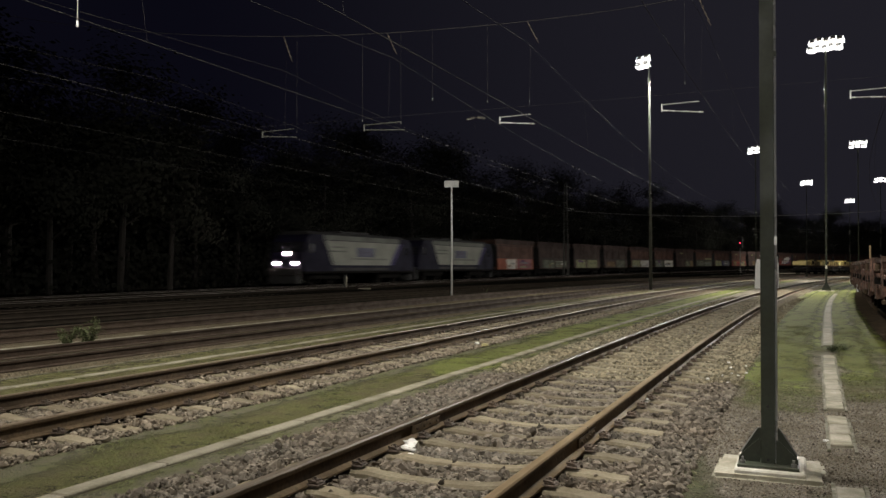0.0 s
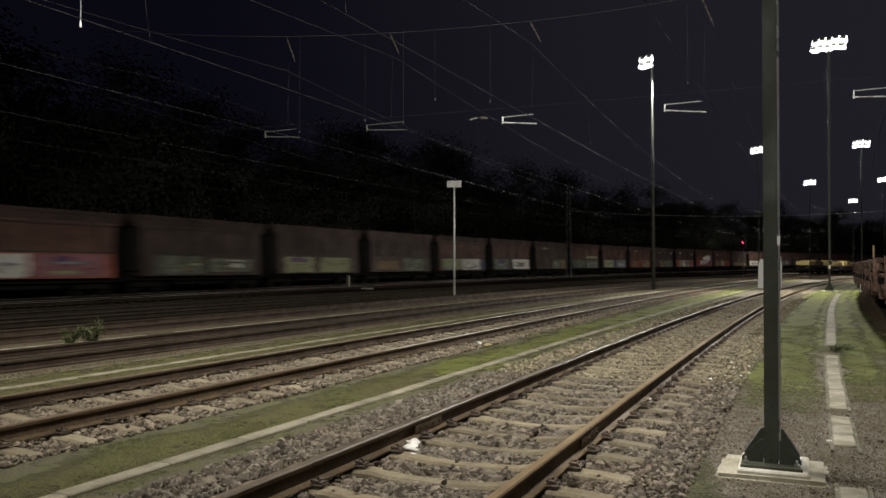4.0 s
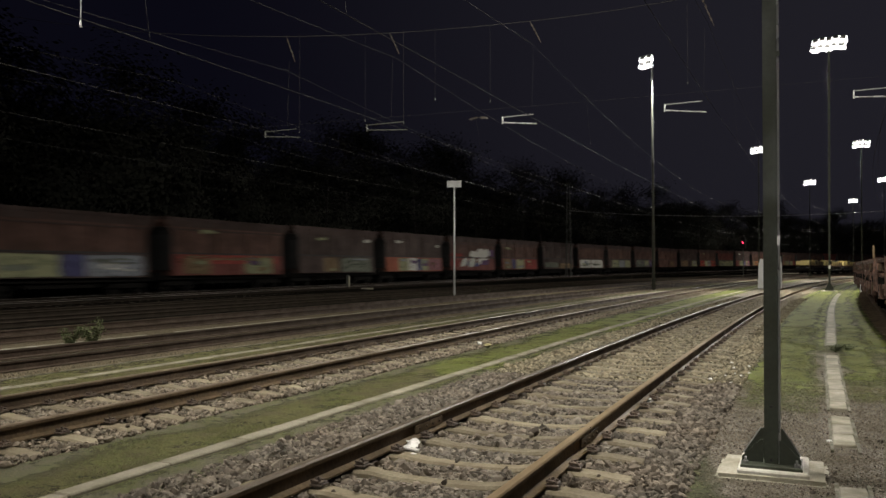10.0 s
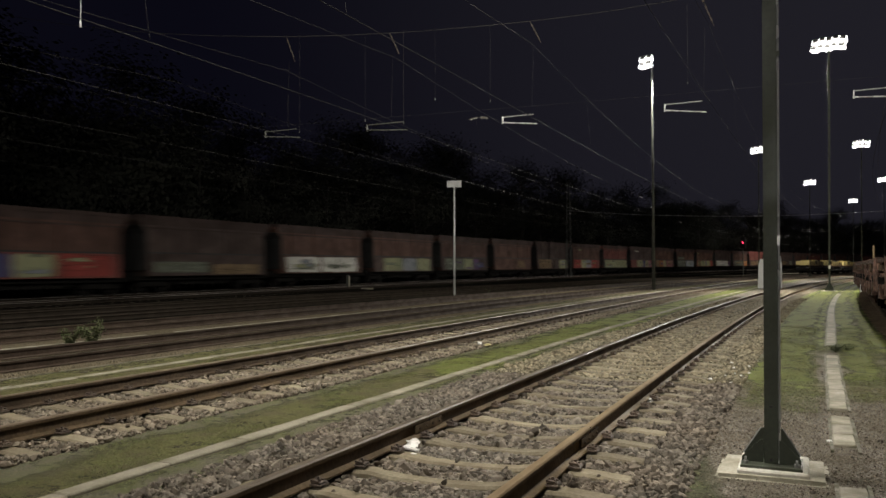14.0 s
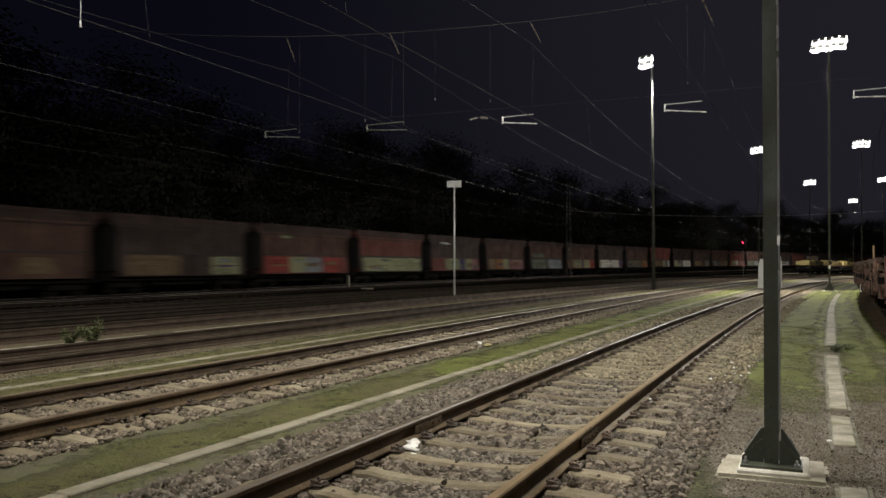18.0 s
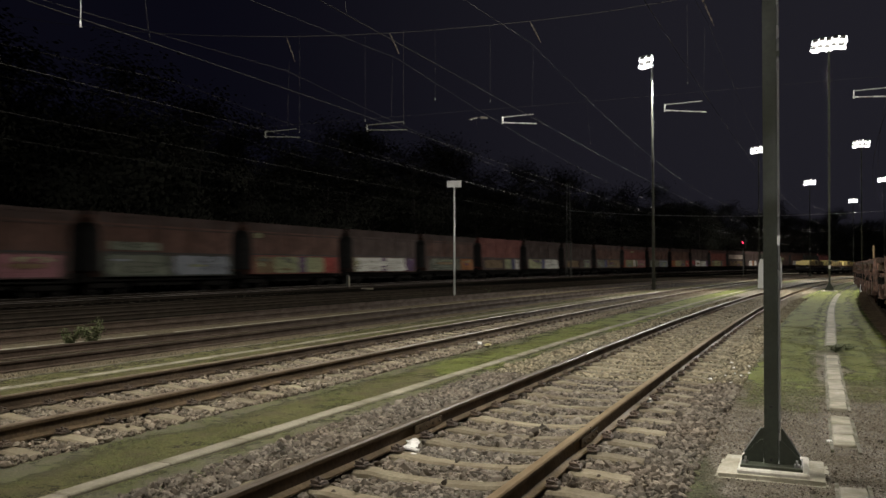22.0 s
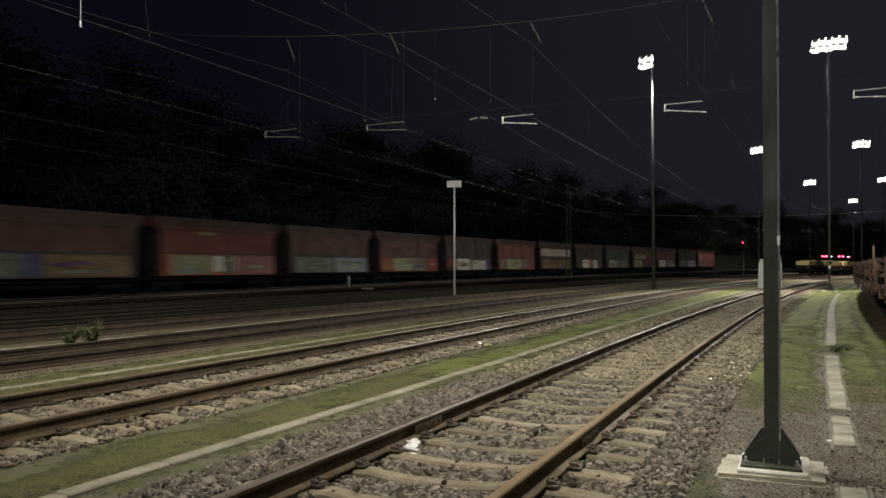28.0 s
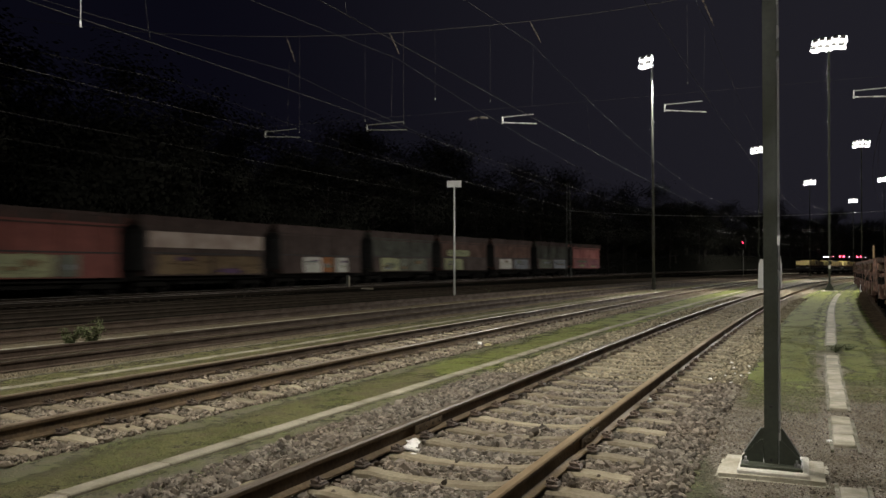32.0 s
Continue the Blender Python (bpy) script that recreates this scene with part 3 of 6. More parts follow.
def lamp_head(parent, z, wide, count, turn=0.0, shift=0.0):
    """Two cross-bars with floodlights on both sides of them, their bulged lenses glowing."""
    for tier in (0.0, 0.44):
        part("cross_bar", boxes((-wide / 2, wide / 2, -0.04, 0.04, z + tier - 0.04, z + tier + 0.04)), M["zinc"], parent, m=pose(shift, 0, 0, 0, 0, turn))
        n = count
        for k in range(n):
            a = k / (n - 1) - 0.5 + (0.03 if tier else -0.03)
            for side in (-1, 1):
                m = pose(shift, 0, 0, 0, 0, turn) @ pose(a * wide * 0.92, side * 0.2, z + tier - 0.02 + 0.07 * (k % 2), side * -48, 0, 0)
                bm = prism([(-0.12, -0.10), (0.12, -0.10), (0.20, 0.03), (-0.20, 0.03)], -0.15, 0.15)
                lampbody = part("floodlight", bm, M["zinc"], parent, m=m @ pose(0, 0, 0, 180, 0, 0))
                part("lens", prism([(-0.21, 0.02), (0.21, 0.02), (0.23, 0.09), (0.14, 0.17), (-0.14, 0.17), (-0.23, 0.09)], -0.20, 0.20), M["lens"], lampbody, "glowing white floodlight lens")
    part("mast_top", boxes((min(shift, 0) - 0.05, 0.05, -0.05, 0.05, z - 0.1, z + 0.62)), M["zinc"], parent)


def near_mast():
    ob = thing("lamp_mast", 3.03, 0.66, -0.05, label="dark green steel H-beam lamp mast on a stepped concrete foundation", category="lamp mast", group="yard lamp masts")
    ob.matrix_world = pose(3.03, 0.66, -0.05, 0, 0.32, 0)
    bm = boxes((-0.39, 0.40, -0.31, 0.43, -0.3, 0.035))
    bmesh.ops.bevel(bm, geom=bm.edges[:], offset=0.03, segments=2, affect="EDGES")
    bmesh.ops.subdivide_edges(bm, edges=bm.edges[:], cuts=2, use_grid_fill=True)
    for v in bm.verts:
        v.co += noise.noise_vector(v.co * 6) * 0.012
    part("foundation", bm, M["foundation"], ob, "rough pale concrete foundation")
    part("foundation_plinth", boxes((-0.235, 0.265, -0.25, 0.39, 0.02, 0.068), bevel=0.012), M["plinth"], ob, "whitewashed concrete plinth")
    part("base_plate", boxes((-0.215, 0.22, -0.19, 0.19, 0.068, 0.09), bevel=0.003), M["green"], ob)
    part("beam", h_beam(0.099, 0.15, 0.09, 16.6), M["green"], ob, "dark green H-section steel beam")
    for sx in (-1, 1):
        for y, top, reach in ((-0.05, 0.262, 0.155), (0.10, 0.325, 0.145)):
            wedge = [(0.0, 0.09), (reach, 0.09), (reach, 0.125), (0.02, top), (0.0, top)]
            gs = part("gusset", prism([(sx * (0.056 + p[0]), p[1]) for p in wedge], y, y + 0.01), M["green"], ob)
            if y > 0:
                part("gusset_edge", rods(((sx * 0.205, y + 0.005, 0.127), (sx * 0.076, y + 0.005, top + 0.004), 0.006), n=4), M["zinc"], gs, "bare steel edge")
    for sx in (-1, 1):
        for sy in (-1, 1):
            part("anchor_bolt", rods(((sx * 0.18, sy * 0.13, 0.085), (sx * 0.18, sy * 0.13, 0.14), 0.011), ((sx * 0.18, sy * 0.13, 0.09), (sx * 0.18, sy * 0.13, 0.112), 0.022), n=6), M["zinc"], ob)
    for z in (0.115, 0.52):
        part("bolt_hole", rods(((0.0, -0.0765, z), (0.0, -0.074, z), 0.011), n=10), M["black"], ob)
    part("marker_plate", prism([(-0.096, 1.415), (0.078, 1.415), (0.080, 1.61), (0.074, 1.62), (0.072, 1.665), (0.054, 1.668), (0.052, 1.63), (-0.078, 1.645), (-0.090, 1.60)], 0.082, 0.088), M["white"], ob, "plain white enamel marker plate")
    part("cable_conduit", rods(((0.060, -0.04, 0.09), (0.060, -0.04, 16.2), 0.009)), M["tube"], ob, "thin galvanised conduit along the beam")
    for k in range(8):
        z = 3.2 + 1.75 * k
        part("conduit_clamp", boxes((0.046, 0.072, -0.055, -0.028, z, z + 0.04)), M["green"], ob)
    part("upper_plate", boxes((0.050, 0.070, -0.052, -0.048, 1.75, 1.82)), M["zinc"], ob)
    lamp_head(ob, 16.5, 1.7, 3)
    return ob


near_mast()


def lamp_mast(x, y, top, wide, count, label, turn=0.0, lattice=False, lean=0.0, shift=0.0):
    ob = thing("lamp_mast", x, y, ground_z(x, y), label=label, category="lamp mast", group="yard lamp masts")
    ob.matrix_world = pose(x, y, ground_z(x, y), 0, lean, 0)
    w = 0.15 if lattice else 0.5
    part("foundation", boxes((-w, w, -0.8 * w, 0.8 * w, -0.3, 0.06), bevel=0.03), M["foundation"], ob)
    if lattice:
        part("pole", rods(((0, 0, 0.05), (0, 0, top), 0.12, 0.05), n=12), M["pole"], ob, "tapered grey steel pole", smooth=True)
    else:
        part("beam", h_beam(0.12, 0.14, 0.06, top), M["green"], ob)
        for sx in (-1, 1):
            part("gusset", prism([(sx * 0.06, 0.06), (sx * 0.3, 0.06), (sx * 0.08, 0.55), (sx * 0.06, 0.55)], -0.01, 0.01), M["green"], ob)
    for k in range(int(top / 0.55) - 4):
        z = 2.0 + k * 0.55
        s = 0.17 if lattice else 0.12
        part("rung", rods(((-s if k % 2 else 0.02, -0.06, z), (-0.02 if k % 2 else s, -0.06, z), 0.012), n=5), M["pole"], ob)
    lamp_head(ob, top + 0.05, wide, count, turn, shift)
    return ob


TALL = "tall yard lamp mast with glowing floodlights against the night sky"
# guessed mast, added out of view to carry the second lamp
lamp_mast(-6.7, 1.5, 16.0, 1.5, 3, TALL, lattice=True)
m2 = lamp_mast(5.03, 55.0, 16.4, 1.85, 5, TALL, turn=-14, lean=0.5)
part("marker_plate", boxes((-0.065, 0.065, -0.12, -0.112, 1.52, 1.74)), M["white"], m2, "small white marker plate")
lamp_mast(-6.24, 53.4, 16.0, 0.5, 2, TALL, turn=-8, lattice=True, shift=-0.42)
for lx, ly, lz in LAMPS[4:]:
    lamp_mast(lx, ly, lz, 1.5, 3, TALL, turn=-15, lean=0.4)


# ---- overhead line ----
def wire(parent, points, r=0.008, name="wire", mat=None):
    c = bpy.data.curves.new(name, "CURVE")
    c.dimensions, c.bevel_depth, c.bevel_resolution = "3D", r, 1
    s = c.splines.new("POLY")
    s.points.add(len(points) - 1)
    for p, q in zip(s.points, points):
        p.co = (*q, 1)
    c.materials.append(mat or M["wire"])
    ob = new(name, c)
    ob.parent = parent
    return ob


SPANS = [-62.0, 16.0, 96.0, 170.0, 240.0]


def messenger(y, high=7.85):
    for a, b in zip(SPANS, SPANS[1:]):
        if a <= y <= b:
            k = (y - a) / (b - a)
            return high - 4 * 1.15 * k * (1 - k)
    return high


WIRED = [(6.1, bend_near, -0.95), (0.80, bend_near, 0.27), (-3.88, bend_far, 0.42), (-8.28, bend_far, 0.75), (-12.35, bend_far, 1.0), (-16.3, bend_far, 0.4), (-20.2, bend_far, 0.4), (-27.2, bend_far, 0.3), (-31.4, bend_far, -0.3)]
for c, bend, zig in WIRED:
    ol = thing("overhead_line", label="copper contact wire hung from a messenger wire above a track", category="overhead line", group="overhead lines")
    up = 0.0 if c > -22 else 0.35

    def stagger(y):
        return zig * math.cos((y - 16) / 79 * math.pi)
    yy = ys(-40, 232, 4.0)
    wire(ol, [(c + bend(y) + stagger(y), y, 5.66 + up + (0.012 * max(0, y - 30) ** 0.5)) for y in yy], 0.006, "contact_wire")
    wire(ol, [(c + bend(y) + stagger(y) * 0.6, y, messenger(y) + up) for y in yy], 0.005, "messenger_wire")
    for y in np.arange(-20, 130, 8.5):
        if abs(y - 16) > 3 and c > -18:
            wire(ol, [(c + bend(y) + stagger(y), y, 5.66 + up), (c + bend(y) + stagger(y) * 0.6, y, messenger(y) + up)], 0.002, "dropper")


def insulator(parent, a, b, r=0.05):
    a, b = Vector(a), Vector(b)
    bm = rods((a, b, r * 0.35), n=6)
    for k in range(4):
        p = a + (b - a) * (0.2 + 0.2 * k)
        rod(bm, p - (b - a) * 0.04, p + (b - a) * 0.04, r, r * 0.8, 8)
    part("insulator", bm, M["insulator"], parent, "brown ribbed insulator")


def cross_span(y, x_left, x_right, low, rise_left, rise_right, arms, drops, hangs, label):
    sp = thing("cross_span", label=label, category="cross-span", group="overhead cross-spans")
    mid = -2.5 + bend_far(y)

    def rope(x):
        u = (x - mid)
        return low + (rise_left * (u / (x_left - mid)) ** 2 if u < 0 else rise_right * (u / (x_right - mid)) ** 2)
    xs = np.linspace(x_left, x_right, 40)
    wire(sp, [(x, y, rope(x)) for x in xs], 0.008 if y < 50 else 0.018, "head_rope", M["wire"] if y < 50 else M["zinc"])
    wire(sp, [(x, y, 6.06 + 0.004 * abs(x - mid)) for x in xs], 0.0025, "cross_wire")
    for side, x in (("left", x_left), ("right", x_right)):
        ms = thing("catenary_mast", x, y, ground_z(x, y), label="dark lattice steel mast carrying the overhead cross-span", category="catenary mast", group="catenary masts")
        h = rope(x) + (3.3 if side == "left" and y > 50 else 0.6)
        for sx in (-1, 1):
            for sy in (-1, 1):
                part("leg", rods(((sx * 0.32, sy * 0.32, -0.05), (sx * 0.16, sy * 0.16, h), 0.045, 0.03), n=4), M["pole"], ms)
        for k in range(int(h / 0.8)):
            z0, z1 = k * 0.8, k * 0.8 + 0.8
            w0, w1 = 0.32 - 0.16 * z0 / h, 0.32 - 0.16 * z1 / h
            part("brace", rods(((-w0, -w0, z0), (w1, -w1, z1), 0.015), ((w0, w0, z0), (-w1, w1, z1), 0.015), ((-w0, w0, z0), (-w1, -w1, z1), 0.015), ((w0, -w0, z0), (w1, w1, z1), 0.015), n=4), M["pole"], ms)
    for x0, x1, z0, z1 in arms:
        part("steady_arm", rods(((x0, y, z0), (x1, y, z1), 0.018)), M["pole"] if y > 50 or x0 < -6 else M["tube"], sp, "aluminium steady arm")
        part("registration_tube", rods(((x0, y, z0 + 0.15), (x1 - 0.1, y, z0 + 0.17), 0.014)), M["zinc"] if y < 50 and x0 > -6 else M["pole"], sp)
        part("arm_bracket", boxes((x0 - 0.024, x0 + 0.008, y - 0.02, y + 0.02, z0 - 0.04, z0 + 0.17)), M["zinc"] if y < 50 and x0 > -6 else M["pole"], sp)
    for x, z0, z1 in drops:
        wire(sp, [(x, y, z0), (x, y, z1)], 0.003, "hanger", M["wire"])
        part("hanger_clamp", rods(((x, y, z1 - 0.03), (x, y, z1 + 0.03), 0.013), n=6), M["pole"], sp)
    for x, zt in hangs:
        insulator(sp, (x, y, rope(x)), (x + 0.32, y, zt), 0.03)
        wire(sp, [(x + 0.1, y, zt), (x + 0.05, y, 6.06)], 0.002, "tie_wire")
    return sp


SPAN = "rope cross-span carrying steady arms and insulators over the tracks"
cross_span(16.0, -27.6, 9.5, 8.45, 3.6, 1.6,
           [(-4.45, -3.45, 5.66, 5.56), (0.04, 1.07, 5.66, 5.54), (4.49, 5.55, 5.64, 5.57), (-8.81, -7.47, 5.74, 5.66), (-12.52, -11.23, 5.78, 5.68)],
           [(-8.88, 8.6, 6.04), (-4.83, 8.55, 6.3), (-7.58, 8.7, 5.87), (-6.55, 8.6, 6.5), (-11.23, 9.0, 5.85), (0.62, 8.5, 6.33)],
           [(-8.04, 7.95), (-3.64, 7.82), (0.96, 7.75), (-11.73, 8.1)], SPAN)
cross_span(96.0, -23.5, 14.8, 7.5, 1.3, 0.4,
           [(3.5, 4.9, 5.7, 5.5), (5.4, 6.5, 5.6, 5.6), (-1.5, -0.3, 5.8, 5.6), (10.2, 11.3, 5.7, 5.6), (-5.6, -4.4, 5.8, 5.6)],
           [(4.0, 7.4, 6.0), (8.0, 7.4, 6.0)], [(0.0, 7.0), (6.2, 7.0)], SPAN)
for hx, hy, ht, hb in ((-7.87, 4.16, messenger(4.16), 5.66),):
    hg = thing("wire_hanger", label="bright hanging rod with a clamp at its lower end", category="wire hanger")
    wire(hg, [(hx, hy, ht), (hx, hy, hb)], 0.007, "rod", M["tube"])
    part("clamp", rods(((hx, hy, hb - 0.05), (hx, hy, hb + 0.05), 0.02), n=6), M["tube"], hg)
ins = thing("insulator_pair", label="two pale insulators in line on a cross wire", category="insulator")
insulator(ins, (-5.48, 16.0, 5.82), (-5.2, 16.0, 5.86), 0.04)
insulator(ins, (-5.16, 16.0, 5.86), (-4.9, 16.0, 5.82), 0.04)


# ---- sign, post, signal ----
def yard_sign():
    ob = thing("yard_sign", -14.1, 35.7, -0.12, label="blank pale sign board on a tall thin grey post", category="sign")
    part("post", rods(((0, 0, 0), (0, 0, 6.3), 0.055, 0.045), n=10), M["signgrey"], ob, smooth=True)
    part("footing", boxes((-0.2, 0.35, -0.2, 0.2, 0.0, 0.09), bevel=0.03), M["foundation"], ob)
    part("board", boxes((-0.395, 0.395, -0.075, -0.05, 6.08, 6.45), bevel=0.008), M["signgrey"], ob, "blank pale rectangular board", m=pose(0, 0, 0, 0, 0, 18))


yard_sign()


def track_post():
    z = ground_z(-26.7, 46.2)
    ob = thing("track_post", -26.7, 46.2, z, label="short grey concrete post beside the main line", category="post")
    part("shaft", boxes((-0.16, 0.02, -0.1, 0.1, 0.0, 1.02), bevel=0.02), M["pole"], ob)
    part("edge_strip", boxes((0.02, 0.06, -0.1, 0.1, 0.0, 0.92), bevel=0.01), M["trough"], ob)
    sl = thing("cover_slab", -25.4, 46.6, ground_z(-25.4, 46.6), 23, label="low pale concrete cover slab on ballast", category="slab")
    part("top", boxes((-0.42, 0.42, -0.25, 0.25, 0, 0.10), bevel=0.02), M["foundation"], sl)


track_post()


def signal():
    x, y = -6.2, 153.0
    ob = thing("railway_signal", x, y, ground_z(x, y), -8, label="main signal on a post showing a red light", category="signal")
    part("post", rods(((0, 0, 0), (0, 0, 5.6), 0.08), n=8), M["pole"], ob)
    part("signal_head", boxes((-0.45, 0.45, -0.12, 0.12, 5.2, 7.2), bevel=0.05), M["black"], ob)
    part("red_lens", rods(((0, -0.13, 6.1), (0, -0.16, 6.1), 0.095), n=14), M["red_light"], ob, "glowing red signal lens")
    part("hood", rods(((0, -0.12, 6.42), (0, -0.42, 6.38), 0.05), n=6), M["black"], ob)


signal()


# ---- litter ----
def crumple(name, x, y, z, size, mat, label, seed, flat=0.4):
    rnd = random.Random(seed)
    bm = bmesh.new()
    bmesh.ops.create_icosphere(bm, subdivisions=2, radius=1)
    for v in bm.verts:
        k = rnd.uniform(0.6, 1.15)
        v.co = Vector((v.co.x * size[0] * k, v.co.y * size[1] * k, max(-0.2 * size[2], v.co.z * size[2] * k)))
    ob = thing(name, x, y, z, rnd.uniform(0, 360), label=label, category="litter")
    part("sheet", bm, mat, ob)


def plastic_bag():
    """A folded sheet: a raised flap over a rolled edge."""
    ob = thing("plastic_bag", 0.175, 0.25, -0.02, 12, label="crumpled white plastic bag against a rail", category="litter")
    ob.scale = (0.7, 0.7, 0.62)
    for name, w, l, rise, x0, y0, z0, seed in (("sheet", 0.20, 0.16, 0.075, -0.02, 0.05, 0.035, 3), ("fold", 0.16, 0.10, 0.03, -0.06, -0.06, 0.02, 5)):
        bm = bmesh.new()
        bmesh.ops.create_grid(bm, x_segments=9, y_segments=8, size=0.5)
        for v in bm.verts:
            q = noise.noise_vector((v.co.x * 3.2, v.co.y * 3.2, seed * 3.3))
            v.co = Vector((x0 + v.co.x * w + q.x * 0.03, y0 + v.co.y * l + q.y * 0.03, z0 + rise * (0.5 + v.co.y + 0.55 * q.z) * (1.1 - abs(v.co.x))))
        bmesh.ops.solidify(bm, geom=bm.faces[:], thickness=0.006)
        part(name, bm, M["paper"], ob)
    bm = rods(((-0.10, -0.10, 0.03), (0.02, -0.13, 0.026), 0.022, 0.018), ((0.02, -0.13, 0.026), (0.12, -0.16, 0.02), 0.018, 0.024), n=7)
    part("rolled_edge", bm, M["paper"], ob)


plastic_bag()
crumple("paper_scrap", 0.25, 0.02, -0.015, (0.085, 0.03, 0.012), M["paper"], "torn white scrap on the sleepers", 4)
crumple("paper_scrap", 0.08, -0.42, -0.01, (0.045, 0.035, 0.03), M["paper"], "torn white scrap on ballast", 8)
crumple("paper_cup", 1.63, 3.55, -0.005, (0.055, 0.035, 0.035), M["paper"], "crushed white paper cup beside a rail", 5)
crumple("paper_scrap", 3.47, 2.05, -0.035, (0.035, 0.03, 0.015), M["paper"], "small square white scrap on dirt", 6)
for k, (sx, sy) in enumerate(((2.42, 4.15), (2.50, 4.45), (2.58, 4.22), (2.36, 4.9), (2.28, 3.7), (2.66, 4.6), (2.45, 5.2), (2.38, 5.9), (2.62, 5.5), (2.52, 3.4))):
    crumple("paper_scrap", 3.25 + 1.2 * (sx - 3.25), sy + 2.2, -0.02, (0.028, 0.025, 0.018), M["paper"], "tiny torn white scrap at the ballast edge", 20 + k)
crumple("yellow_rag", -2.5, 9.4, 0.0, (0.30, 0.10, 0.035), M["yellow_litter"], "flat dirty yellow rag on turf", 7)
crumple("paper_scrap", -2.75, 9.6, 0.0, (0.06, 0.05, 0.05), M["paper"], "small white scrap at the ballast edge", 9)


# ---- weeds ----
def weed(x, y, size, seed, label, n=260):
    rnd = random.Random(seed)
    ob = thing("weed", x, y, ground_z(x, y), label=label, category="plant")
    v, f = [], []
    for k in range(9):
        a, l = rnd.uniform(0, 6.28), rnd.uniform(0.5, 1.0) * size
        tip = Vector((math.cos(a) * l * 0.55, math.sin(a) * l * 0.55, l))
        part("stem", rods(((0, 0, 0), tip, 0.008, 0.003), n=4), M["bush"], ob)
        for j in range(n // 9):
            p = tip * rnd.uniform(0.2, 1.0) + Vector((rnd.gauss(0, 0.09), rnd.gauss(0, 0.09), rnd.gauss(0, 0.05))) * size
            d = Vector((rnd.uniform(-1, 1), rnd.uniform(-1, 1), rnd.uniform(-0.3, 0.8))).normalized() * 0.07 * size
            w = d.cross(Vector((rnd.uniform(-1, 1), rnd.uniform(-1, 1), 1))).normalized() * 0.028 * size
            i = len(v)
            v += [p, p + d * 0.5 + w, p + d, p + d * 0.5 - w]
            f.append((i, i + 1, i + 2, i + 3))
    piece("leaves", mesh_of("leaves", v, f, [M["bush"]]), ob)
    return ob


weed(-10.4, 6.3, 0.42, 1, "leafy green weed bush beside a dark track", 1100)
weed(-10.15, 6.65, 0.58, 2, "leafy green weed bush beside a dark track", 1000)
weed(3.84, 10.9, 0.26, 3, "leafy weed growing over the cable trough", 700).scale = (1.5, 1.3, 0.75)
weed(4.06, 11.3, 0.22, 4, "leafy weed growing over the cable trough", 500).scale = (1.6, 1.3, 0.6)
weed(-15.0, 43.5, 0.35, 5, "small yellowish weed between tracks", 120)


# ---- parked low-sided wagons ----
def bogie(parent, x, gauge=0.75, name="bogie"):
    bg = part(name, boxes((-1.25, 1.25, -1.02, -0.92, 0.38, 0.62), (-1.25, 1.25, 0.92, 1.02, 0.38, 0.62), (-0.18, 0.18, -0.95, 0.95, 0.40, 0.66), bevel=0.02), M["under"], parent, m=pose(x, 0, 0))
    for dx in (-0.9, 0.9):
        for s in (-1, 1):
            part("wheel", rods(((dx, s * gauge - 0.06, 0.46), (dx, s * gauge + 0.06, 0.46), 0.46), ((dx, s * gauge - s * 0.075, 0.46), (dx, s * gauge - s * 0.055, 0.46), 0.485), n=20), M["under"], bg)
    return bg


